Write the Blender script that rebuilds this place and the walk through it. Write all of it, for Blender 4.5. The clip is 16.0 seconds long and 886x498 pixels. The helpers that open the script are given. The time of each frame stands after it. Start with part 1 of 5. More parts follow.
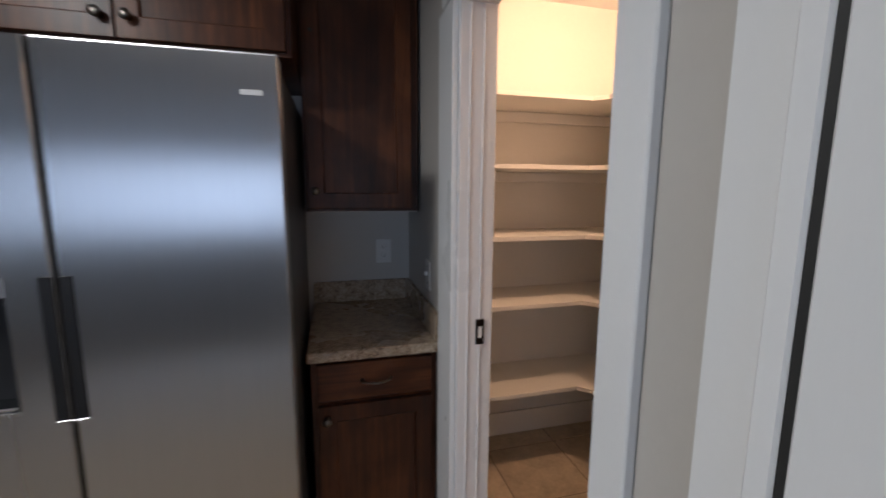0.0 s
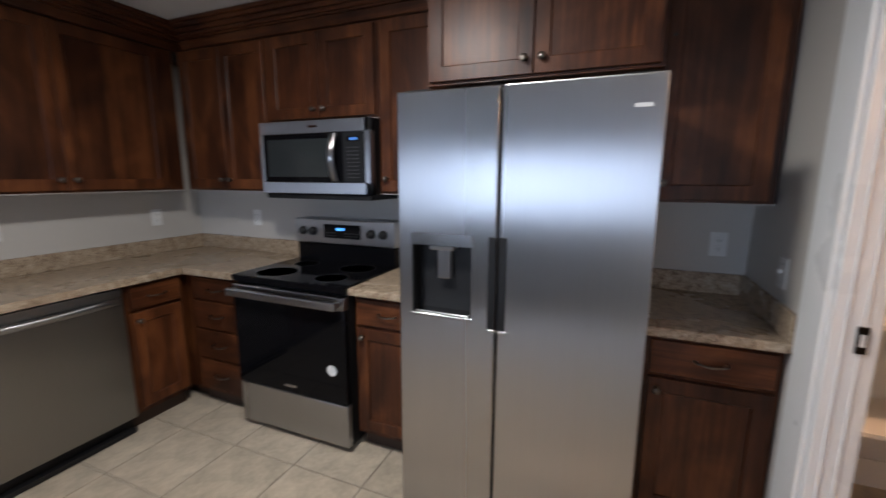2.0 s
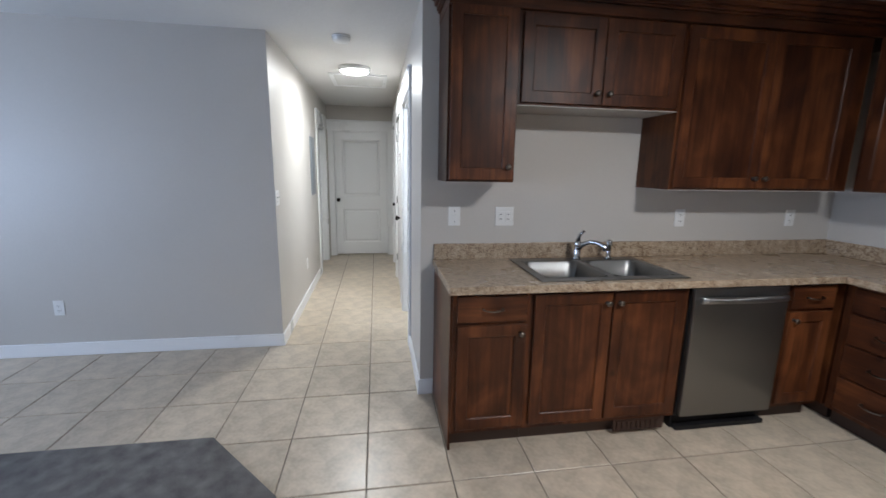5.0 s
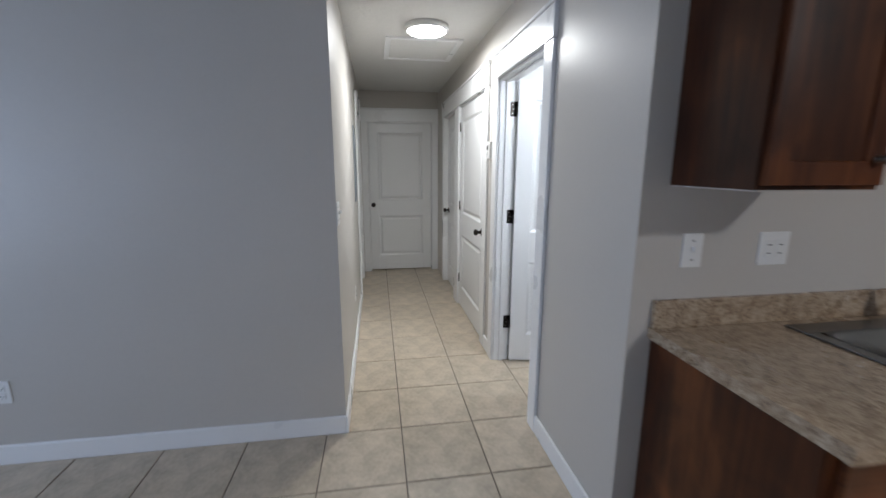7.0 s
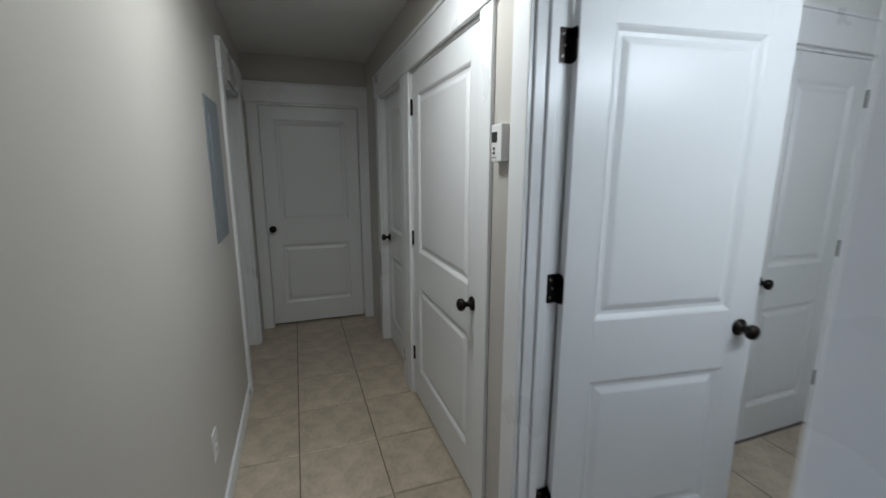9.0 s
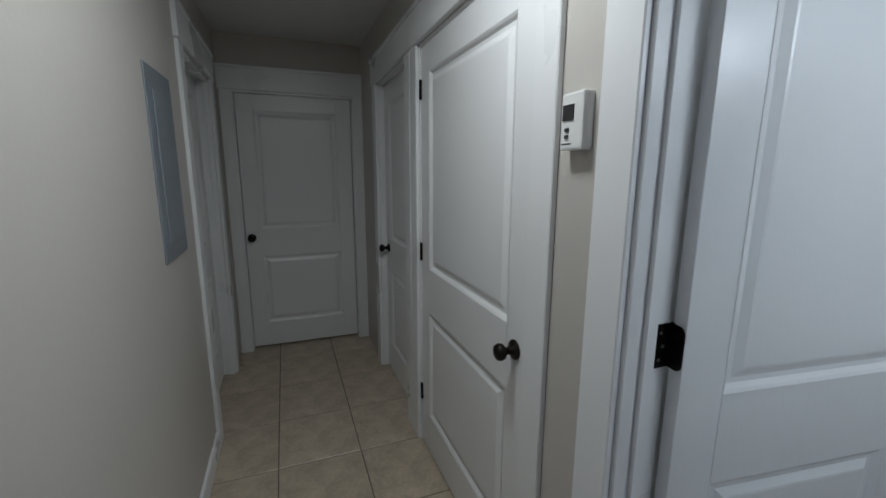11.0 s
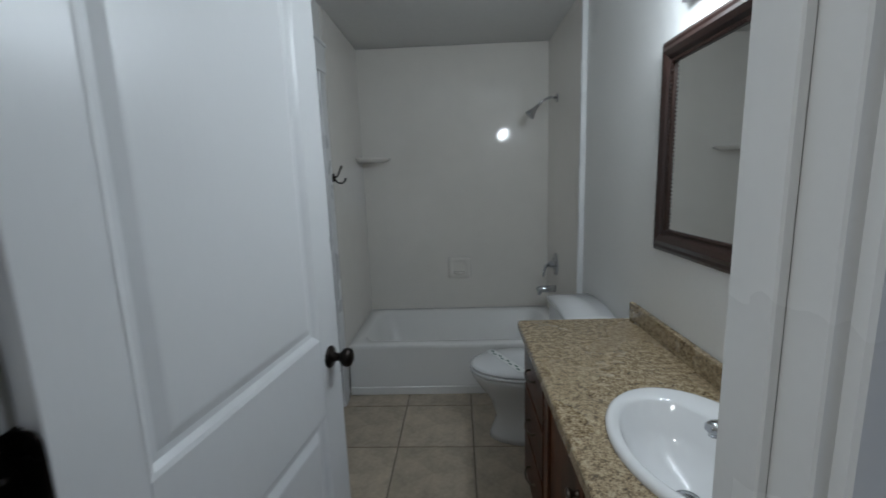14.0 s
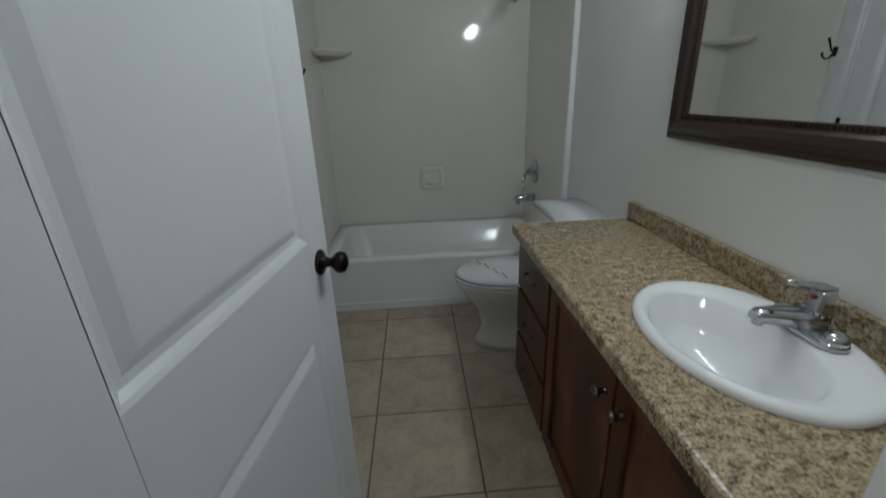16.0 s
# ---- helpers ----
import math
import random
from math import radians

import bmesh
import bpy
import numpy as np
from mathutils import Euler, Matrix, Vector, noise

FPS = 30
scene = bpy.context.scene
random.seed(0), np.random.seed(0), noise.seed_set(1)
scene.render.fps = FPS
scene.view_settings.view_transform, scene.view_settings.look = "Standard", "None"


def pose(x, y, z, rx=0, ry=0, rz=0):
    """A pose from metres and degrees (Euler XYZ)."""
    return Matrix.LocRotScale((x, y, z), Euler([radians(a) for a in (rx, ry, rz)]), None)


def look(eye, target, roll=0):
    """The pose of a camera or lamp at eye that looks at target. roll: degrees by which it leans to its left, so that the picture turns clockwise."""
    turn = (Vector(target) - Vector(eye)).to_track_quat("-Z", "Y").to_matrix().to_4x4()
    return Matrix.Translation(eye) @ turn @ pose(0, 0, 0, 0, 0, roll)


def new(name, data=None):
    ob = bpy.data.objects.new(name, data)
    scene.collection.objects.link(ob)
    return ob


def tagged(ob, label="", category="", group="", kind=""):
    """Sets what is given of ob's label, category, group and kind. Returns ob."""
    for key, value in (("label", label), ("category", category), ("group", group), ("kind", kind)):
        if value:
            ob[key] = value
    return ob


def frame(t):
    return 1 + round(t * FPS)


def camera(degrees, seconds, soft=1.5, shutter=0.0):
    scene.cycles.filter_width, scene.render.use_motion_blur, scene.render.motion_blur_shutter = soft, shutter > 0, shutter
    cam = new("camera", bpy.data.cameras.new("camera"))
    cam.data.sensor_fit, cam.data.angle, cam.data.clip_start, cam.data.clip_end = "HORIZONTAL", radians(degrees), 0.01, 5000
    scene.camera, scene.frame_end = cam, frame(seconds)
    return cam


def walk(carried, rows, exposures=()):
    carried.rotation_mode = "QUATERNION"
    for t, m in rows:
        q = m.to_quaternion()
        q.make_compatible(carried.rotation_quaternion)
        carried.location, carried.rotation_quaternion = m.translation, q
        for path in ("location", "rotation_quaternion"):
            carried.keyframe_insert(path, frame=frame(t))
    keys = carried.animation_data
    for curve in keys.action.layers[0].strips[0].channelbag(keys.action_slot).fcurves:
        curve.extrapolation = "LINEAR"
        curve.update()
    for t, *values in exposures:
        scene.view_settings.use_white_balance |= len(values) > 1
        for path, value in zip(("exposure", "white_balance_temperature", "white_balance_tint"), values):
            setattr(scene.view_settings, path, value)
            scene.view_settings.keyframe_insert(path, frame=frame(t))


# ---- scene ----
cam = camera(94.1, 16.0, shutter=0.5)
PATH = [
    (0, (3.309, -2.009, 1.457), (3.816, -0.096, 1.167), 0.3),
    (0.5, (3.18, -2.119, 1.479), (3.461, -0.163, 1.171), -0.1),
    (1, (3.085, -2.22, 1.472), (3.021, -0.245, 1.165), 0.1),
    (1.5, (3.048, -2.286, 1.454), (2.674, -0.347, 1.139), 0.1),
    (2, (3.066, -2.314, 1.467), (2.313, -0.493, 1.123), 0.2),
    (2.5, (3.066, -2.402, 1.466), (1.912, -0.805, 1.123), 0.4),
    (3, (3.016, -2.532, 1.48), (1.575, -1.188, 1.133), 0.3),
    (3.5, (2.964, -2.7, 1.495), (1.32, -1.619, 1.139), 0.5),
    (4, (2.895, -2.912, 1.498), (1.128, -2.047, 1.136), 0.6),
    (4.5, (2.73, -3.088, 1.478), (0.848, -2.523, 1.102), 1.1),
    (5, (2.505, -3.251, 1.469), (0.567, -2.937, 1.089), 1.0),
    (7.5, (0.782, -3.869, 1.458), (-1.152, -3.549, 1.064), -0.1),
    (8, (0.296, -3.785, 1.456), (-1.61, -3.324, 1.059), -0.3),
    (8.5, (-0.135, -3.734, 1.481), (-2.006, -3.141, 1.093), -0.3),
    (9, (-0.514, -3.661, 1.498), (-2.363, -3.005, 1.111), 0.1),
    (9.5, (-0.834, -3.632, 1.483), (-2.68, -2.964, 1.1), 0.3),
    (12, (-1.033, -3.576, 1.467), (-2.829, -2.766, 1.119), 0.0),
    (12.5, (-1.033, -3.48, 1.458), (-2.489, -2.147, 1.137), -0.2),
    (13, (-1.051, -3.368, 1.442), (-2.043, -1.658, 1.138), -1.1),
    (13.5, (-1.111, -3.338, 1.431), (-1.605, -1.424, 1.125), -1.7),
    (14, (-1.11, -3.276, 1.42), (-1.191, -1.305, 1.09), -2.0),
    (14.5, (-1.096, -3.198, 1.428), (-1.062, -1.231, 1.067), -1.5),
    (15, (-1.163, -3.139, 1.389), (-1.135, -1.184, 0.969), -1.6),
    (15.5, (-1.222, -3.141, 1.356), (-1.159, -1.214, 0.827), -1.9),
    (16, (-1.244, -3.123, 1.305), (-1.135, -1.253, 0.603), -2.0),
]
EXPOSURES = [(0, -0.95, 6000, 9), (0.5, -0.8, 5900, 9), (1.0, -0.65, 6100, 10), (2.0, -0.3, 6200, 10), (3.0, -0.25, 6100, 9), (4.0, 0.05, 5950, 7), (5.0, -0.05, 5900, 9), (7.5, -0.8, 6000, 10), (8.5, -1.33, 6000, 8), (9.0, -1.6, 5900, 6), (9.5, -1.8, 5900, 5), (12.0, -1.95, 5700, 7), (12.5, -1.8, 5700, 7), (13.0, -1.95, 5800, 7), (14.0, -2.12, 5900, 6), (16.0, -2.17, 6100, 3)]
walk(cam, [(t, look(eye, target, roll)) for t, eye, target, roll in PATH], EXPOSURES)

# ---------------- world and lights ----------------
world = bpy.data.worlds.new("world")
scene.world = world
world.use_nodes = True
wn = world.node_tree.nodes
sky = wn.new("ShaderNodeTexSky")
sky.sky_type = "NISHITA"
sky.sun_disc = False
sky.sun_elevation, sky.sun_rotation = radians(28), radians(60)
world.node_tree.links.new(sky.outputs[0], wn["Background"].inputs[0])
wn["Background"].inputs[1].default_value = 0.08


def lamp(name, kind, m, watts, colour, size=0.2, size_y=None):
    data = bpy.data.lights.new(name, kind)
    data.energy, data.color = watts, colour
    if kind == "AREA":
        data.shape, data.size = ("RECTANGLE", size) if size_y else ("DISK", size)
        if size_y:
            data.size_y = size_y
    else:
        data.shadow_soft_size = size
    ob = new(name, data)
    ob.matrix_world = m
    return ob


KIT_LAMP, HALL_LAMP, PANTRY_LAMP = (2.15, -1.65), (-1.93, -3.45), (4.42, -0.75)
lamp("kitchen_light", "AREA", pose(*KIT_LAMP, 2.35), 47, (1.0, 0.96, 0.91), 0.30)
lamp("hall_light", "AREA", pose(*HALL_LAMP, 2.365), 35, (1.0, 0.975, 0.91), 0.26)
lamp("pantry_light", "POINT", pose(*PANTRY_LAMP, 2.30), 62, (1.0, 0.58, 0.335), 0.06)
lamp("window_daylight", "AREA", pose(1.45, -7.42, 1.325, 90, 0, 0), 72, (0.66, 0.78, 1.0), 4.0, 1.17)
for k in range(4):
    lamp("vanity_light", "POINT", pose(-0.49, -1.96 - 0.16 * k, 1.99), 17, (0.93, 0.97, 1.0), 0.05)


# ---------------- materials ----------------
def material(name, colour, rough=0.5, metal=0.0, var=0.06, scale=3.0, fine=60.0, bump=0.0, stretch=(1, 1, 1), spec=0.5, rand=0.0, rough_var=0.05):
    """A surface with two scales of variation in colour and gloss and a fine relief."""
    m = bpy.data.materials.new(name)
    m.use_nodes = True
    n, l = m.node_tree.nodes, m.node_tree.links
    b = n["Principled BSDF"]
    b.inputs["Metallic"].default_value = metal
    b.inputs["Specular IOR Level"].default_value = spec
    co = n.new("ShaderNodeTexCoord")
    mp = n.new("ShaderNodeMapping")
    mp.inputs["Scale"].default_value = stretch
    l.new(co.outputs["Object"], mp.inputs[0])
    big = n.new("ShaderNodeTexNoise")
    big.inputs["Scale"].default_value, big.inputs["Detail"].default_value = scale, 4
    small = n.new("ShaderNodeTexNoise")
    small.inputs["Scale"].default_value, small.inputs["Detail"].default_value = fine, 3
    l.new(mp.outputs[0], big.inputs[0])
    l.new(mp.outputs[0], small.inputs[0])
    mix = n.new("ShaderNodeMath")
    mix.operation = "MULTIPLY_ADD"
    l.new(small.outputs[0], mix.inputs[0])
    mix.inputs[1].default_value = 0.45
    l.new(big.outputs[0], mix.inputs[2])
    ramp = n.new("ShaderNodeMapRange")
    ramp.inputs[1].default_value, ramp.inputs[2].default_value = 0.45, 1.0
    ramp.inputs[3].default_value, ramp.inputs[4].default_value = 1 - var, 1 + var
    l.new(mix.outputs[0], ramp.inputs[0])
    out = ramp.outputs[0]
    if rand:
        info = n.new("ShaderNodeObjectInfo")
        r = n.new("ShaderNodeMapRange")
        r.inputs[3].default_value, r.inputs[4].default_value = 1 - rand, 1 + rand
        l.new(info.outputs["Random"], r.inputs[0])
        mul = n.new("ShaderNodeMath")
        mul.operation = "MULTIPLY"
        l.new(out, mul.inputs[0])
        l.new(r.outputs[0], mul.inputs[1])
        out = mul.outputs[0]
    sc = n.new("ShaderNodeVectorMath")
    sc.operation = "SCALE"
    sc.inputs[0].default_value = colour
    l.new(out, sc.inputs["Scale"])
    l.new(sc.outputs[0], b.inputs["Base Color"])
    rr = n.new("ShaderNodeMapRange")
    rr.inputs[1].default_value, rr.inputs[2].default_value = 0.3, 0.7
    rr.inputs[3].default_value, rr.inputs[4].default_value = max(rough - rough_var, 0.02), rough + rough_var
    l.new(big.outputs[0], rr.inputs[0])
    l.new(rr.outputs[0], b.inputs["Roughness"])
    if bump:
        bp = n.new("ShaderNodeBump")
        bp.inputs["Strength"].default_value = bump
        bp.inputs["Distance"].default_value = 0.004
        l.new(small.outputs[0], bp.inputs["Height"])
        l.new(bp.outputs[0], b.inputs["Normal"])
    return m


def wood(name, horizontal=False):
    """Dark stained knotty wood: glued staves of differing tone, fine grain along them, clouds of stain and a few knots."""
    m = material(name, (0.5, 0.5, 0.5), 0.36, 0, 0.1, 2.0, 50, 0.08, spec=0.27)
    n, l = m.node_tree.nodes, m.node_tree.links
    b = n["Principled BSDF"]

    def node(kind, **values):
        q = n.new(kind)
        for k, v in values.items():
            q.inputs[k].default_value = v
        return q

    def math_node(op, a, c, d=None):
        q = n.new("ShaderNodeMath")
        q.operation = op
        for i, v in enumerate((a, c, d)):
            if isinstance(v, (int, float)):
                q.inputs[i].default_value = v
            elif v is not None:
                l.new(v, q.inputs[i])
        return q.outputs[0]

    co = n.new("ShaderNodeTexCoord")
    info = n.new("ShaderNodeObjectInfo")
    off = n.new("ShaderNodeVectorMath")
    off.operation = "SCALE"
    off.inputs[0].default_value = (7, 5, 9)
    l.new(info.outputs["Random"], off.inputs["Scale"])
    add = n.new("ShaderNodeVectorMath")
    l.new(co.outputs["Object"], add.inputs[0])
    l.new(off.outputs[0], add.inputs[1])
    sep = n.new("ShaderNodeSeparateXYZ")
    l.new(add.outputs[0], sep.inputs[0])
    across = sep.outputs["Z" if horizontal else "X"]
    index = math_node("FLOOR", math_node("MULTIPLY", across, 9.5), 0.0)
    seed = math_node("ADD", index, math_node("MULTIPLY", info.outputs["Random"], 91.0))
    white = n.new("ShaderNodeTexWhiteNoise")
    white.noise_dimensions = "1D"
    l.new(seed, white.inputs["W"])
    mp = n.new("ShaderNodeMapping")
    mp.inputs["Scale"].default_value = (0.5, 0.5, 11) if horizontal else (11, 11, 0.5)
    l.new(add.outputs[0], mp.inputs[0])
    grain = node("ShaderNodeTexNoise", Scale=3.2, Detail=7, Roughness=0.6, Distortion=1.0)
    l.new(mp.outputs[0], grain.inputs[0])
    mc = n.new("ShaderNodeMapping")
    mc.inputs["Scale"].default_value = (1, 1, 1.5) if horizontal else (1.5, 1.5, 1)
    l.new(add.outputs[0], mc.inputs[0])
    cloud = node("ShaderNodeTexNoise", Scale=3.3, Detail=4, Distortion=0.7)
    l.new(mc.outputs[0], cloud.inputs[0])
    tone = math_node("MULTIPLY_ADD", grain.outputs[0], 0.42, math_node("MULTIPLY", cloud.outputs[0], 0.55))
    tone = math_node("MULTIPLY_ADD", white.outputs["Value"], 0.10, tone)
    ramp = n.new("ShaderNodeValToRGB")
    e = ramp.color_ramp.elements
    e[0].position, e[0].color = 0.37, (0.019, 0.006, 0.003, 1)
    e[1].position, e[1].color = 0.72, (0.150, 0.050, 0.0165, 1)
    mid = e.new(0.53)
    mid.color = (0.060, 0.0185, 0.0068, 1)
    l.new(tone, ramp.inputs[0])
    knots = node("ShaderNodeTexVoronoi", Scale=2.6)
    l.new(add.outputs[0], knots.inputs[0])
    kr = n.new("ShaderNodeMapRange")
    kr.inputs[1].default_value, kr.inputs[2].default_value, kr.inputs[3].default_value, kr.inputs[4].default_value = 0.015, 0.075, 0.4, 1.0
    l.new(knots.outputs["Distance"], kr.inputs[0])
    rv = n.new("ShaderNodeMapRange")
    rv.inputs[3].default_value, rv.inputs[4].default_value = 0.85, 1.15
    l.new(info.outputs["Random"], rv.inputs[0])
    sc = n.new("ShaderNodeVectorMath")
    sc.operation = "SCALE"
    l.new(ramp.outputs[0], sc.inputs[0])
    l.new(math_node("MULTIPLY", kr.outputs[0], rv.outputs[0]), sc.inputs["Scale"])
    l.new(sc.outputs[0], b.inputs["Base Color"])
    return m


def laminate(name, lo, mid, hi, scale=110):
    """Speckled stone-look laminate."""
    m = material(name, (0.5, 0.5, 0.5), 0.28, 0, 0.1, 3, 200, 0.02)
    n, l = m.node_tree.nodes, m.node_tree.links
    co = n.new("ShaderNodeTexCoord")
    a = n.new("ShaderNodeTexNoise")
    a.inputs["Scale"].default_value, a.inputs["Detail"].default_value, a.inputs["Roughness"].default_value = scale, 3, 0.7
    l.new(co.outputs["Object"], a.inputs[0])
    c = n.new("ShaderNodeTexNoise")
    c.inputs["Scale"].default_value, c.inputs["Detail"].default_value = scale * 0.3, 3
    l.new(co.outputs["Object"], c.inputs[0])
    add = n.new("ShaderNodeMath")
    add.operation = "MULTIPLY_ADD"
    add.inputs[1].default_value = 0.6
    l.new(c.outputs[0], add.inputs[0])
    l.new(a.outputs[0], add.inputs[2])
    ramp = n.new("ShaderNodeValToRGB")
    e = ramp.color_ramp.elements
    e[0].position, e[0].color = 0.62, (*lo, 1)
    e[1].position, e[1].color = 0.95, (*hi, 1)
    x = e.new(0.76)
    x.color = (*mid, 1)
    l.new(add.outputs[0], ramp.inputs[0])
    l.new(ramp.outputs[0], n["Principled BSDF"].inputs["Base Color"])
    return m


def glow(name, colour, strength):
    m = bpy.data.materials.new(name)
    m.use_nodes = True
    b = m.node_tree.nodes["Principled BSDF"]
    b.inputs["Base Color"].default_value = (*colour, 1)
    b.inputs["Emission Color"].default_value = (*colour, 1)
    b.inputs["Emission Strength"].default_value = strength
    return m


WALL = material("wall_paint", (0.50, 0.475, 0.44), 0.42, 0, 0.03, 1.2, 55, 0.12)
CEIL = material("ceiling_paint", (0.66, 0.655, 0.64), 0.8, 0, 0.04, 1.5, 35, 0.5)
TRIM = material("white_trim_paint", (0.76, 0.765, 0.77), 0.30, 0, 0.02, 2, 90, 0.03)
DOORW = material("white_door_paint", (0.74, 0.745, 0.75), 0.30, 0, 0.02, 1.5, 140, 0.06, (1, 1, 0.25))
PANTRYW = material("pantry_paint", (0.72, 0.70, 0.66), 0.5, 0, 0.03, 1.5, 60, 0.10)
SHELFW = material("shelf_paint", (0.78, 0.76, 0.72), 0.4, 0, 0.03, 2, 60, 0.04)
WOOD, WOODH = wood("stained_wood"), wood("stained_wood_rail", True)
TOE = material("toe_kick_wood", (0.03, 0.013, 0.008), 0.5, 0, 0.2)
UNDER = material("cabinet_underside", (0.42, 0.39, 0.36), 0.5, 0, 0.05)
COUNTER = laminate("kitchen_laminate", (0.15, 0.098, 0.062), (0.30, 0.222, 0.15), (0.46, 0.37, 0.27), 105)
VANTOP = laminate("vanity_laminate", (0.05, 0.034, 0.021), (0.24, 0.175, 0.098), (0.45, 0.375, 0.255), 170)
STEEL = material("brushed_steel", (0.40, 0.397, 0.40), 0.29, 1.0, 0.05, 2, 240, 0.03, (1, 1, 0.02), rough_var=0.03)
STEELD = material("dark_brushed_steel", (0.25, 0.245, 0.24), 0.34, 1.0, 0.05, 2, 240, 0.03, (1, 1, 0.02))
SINKM = material("sink_steel", (0.22, 0.22, 0.217), 0.36, 1.0, 0.05, 3, 120, 0.02)
CHROME = material("chrome", (0.52, 0.53, 0.55), 0.12, 1.0, 0.02)
BLACKG = material("black_glass", (0.004, 0.004, 0.005), 0.06, 0, 0.1, spec=0.12, rough_var=0.02)
BLACKP = material("black_plastic", (0.010, 0.010, 0.011), 0.45, 0, 0.1, spec=0.25)
GREYP = material("dark_grey_plastic", (0.05, 0.05, 0.052), 0.4, 0, 0.1)
MWGLASS = material("microwave_window", (0.022, 0.026, 0.028), 0.10, 0, 0.1, rough_var=0.02)
BRONZE = material("oil_rubbed_bronze", (0.018, 0.014, 0.012), 0.28, 0.8, 0.2)
PEWTER = material("pewter_knob", (0.16, 0.14, 0.12), 0.32, 1.0, 0.15)
WHITEP = material("white_plastic", (0.72, 0.72, 0.71), 0.35, 0, 0.02)
DARKSLOT = material("dark_slot", (0.02, 0.02, 0.02), 0.6, 0, 0.1)
PORC = material("porcelain", (0.72, 0.725, 0.73), 0.10, 0, 0.01, rough_var=0.02)
TUBM = material("tub_acrylic", (0.84, 0.835, 0.82), 0.12, 0, 0.01, rough_var=0.02)
SURR = material("surround_panel", (0.82, 0.79, 0.74), 0.055, 0, 0.03, 2.5, 9, 0.006, rough_var=0.012)
BATHW = material("bath_wall_paint", (0.76, 0.755, 0.735), 0.45, 0, 0.03, 1.2, 55, 0.10)
MIRROR = material("mirror_glass", (0.86, 0.87, 0.86), 0.015, 1.0, 0.0, rough_var=0.0)
FRAMEW = material("mirror_frame_wood", (0.022, 0.010, 0.007), 0.32, 0, 0.3, 5, 80, 0.1)
PANELG = material("grey_panel_enamel", (0.22, 0.245, 0.27), 0.45, 0.2, 0.05)
GROUT = material("grout", (0.16, 0.135, 0.11), 0.9, 0, 0.15, 6, 90, 0.2)
TILE = material("ceramic_tile", (0.46, 0.39, 0.30), 0.33, 0, 0.27, 9, 46, 0.05, rand=0.06)
CARPET = material("grey_carpet", (0.125, 0.118, 0.114), 0.95, 0, 0.55, 11, 240, 1.0)
LED = glow("lamp_diffuser", (1.0, 0.97, 0.92), 16)
BULB = glow("globe_bulb", (0.95, 0.98, 1.0), 22)
DIMBLUE = glow("dim_blue_display", (0.10, 0.30, 0.8), 0.5)
BLUE = glow("blue_display", (0.10, 0.40, 1.0), 2)
SKYG = glow("daylight_backdrop", (0.66, 0.78, 1.0), 2.2)
REDP = material("red_plastic", (0.35, 0.02, 0.02), 0.4)
GREENP = material("paper_band", (0.72, 0.73, 0.72), 0.6, 0, 0.03)
GREENB = material("green_print", (0.05, 0.14, 0.10), 0.6, 0, 0.05)
for steel in (STEEL, STEELD):
    sn, sl = steel.node_tree.nodes, steel.node_tree.links
    tg = sn.new("ShaderNodeTangent")
    tg.direction_type, tg.axis = "RADIAL", "Z"
    sl.new(tg.outputs[0], sn["Principled BSDF"].inputs["Tangent"])
    sn["Principled BSDF"].inputs["Anisotropic"].default_value = 0.92
GLASS = bpy.data.materials.new("window_glass")
GLASS.use_nodes = True
GLASS.node_tree.nodes["Principled BSDF"].inputs["Transmission Weight"].default_value = 1.0
GLASS.node_tree.nodes["Principled BSDF"].inputs["Roughness"].default_value = 0.0


# ---------------- building helpers ----------------
def box(bm, x0, x1, y0, y1, z0, z1, bev=0.0, seg=1):
    m = Matrix.Translation(((x0 + x1) / 2, (y0 + y1) / 2, (z0 + z1) / 2)) @ Matrix.Diagonal((abs(x1 - x0), abs(y1 - y0), abs(z1 - z0), 1))
    v = bmesh.ops.create_cube(bm, size=1, matrix=m)["verts"]
    if bev:
        bmesh.ops.bevel(bm, geom=list({e for q in v for e in q.link_edges}), offset=bev, segments=seg, affect="EDGES", profile=0.6)


def cyl(bm, m, r, depth, seg=20, r2=None):
    g = bmesh.ops.create_cone(bm, cap_ends=True, segments=seg, radius1=r, radius2=r if r2 is None else r2, depth=depth, matrix=m)
    for f in {f for v in g["verts"] for f in v.link_faces}:
        f.smooth = len(f.verts) == 4


def lathe(bm, m, profile, seg=24, sx=1.0, sy=1.0):
    """Turns a profile of (radius, height) round the z axis of m."""
    rings = []
    for r, z in profile:
        rings.append([bm.verts.new(m @ Vector((sx * r * math.cos(2 * math.pi * k / seg), sy * r * math.sin(2 * math.pi * k / seg), z))) for k in range(seg)])
    for a, b in zip(rings, rings[1:]):
        for k in range(seg):
            bm.faces.new((a[k], a[(k + 1) % seg], b[(k + 1) % seg], b[k])).smooth = True
    bm.faces.new(rings[0][::-1])
    bm.faces.new(rings[-1])


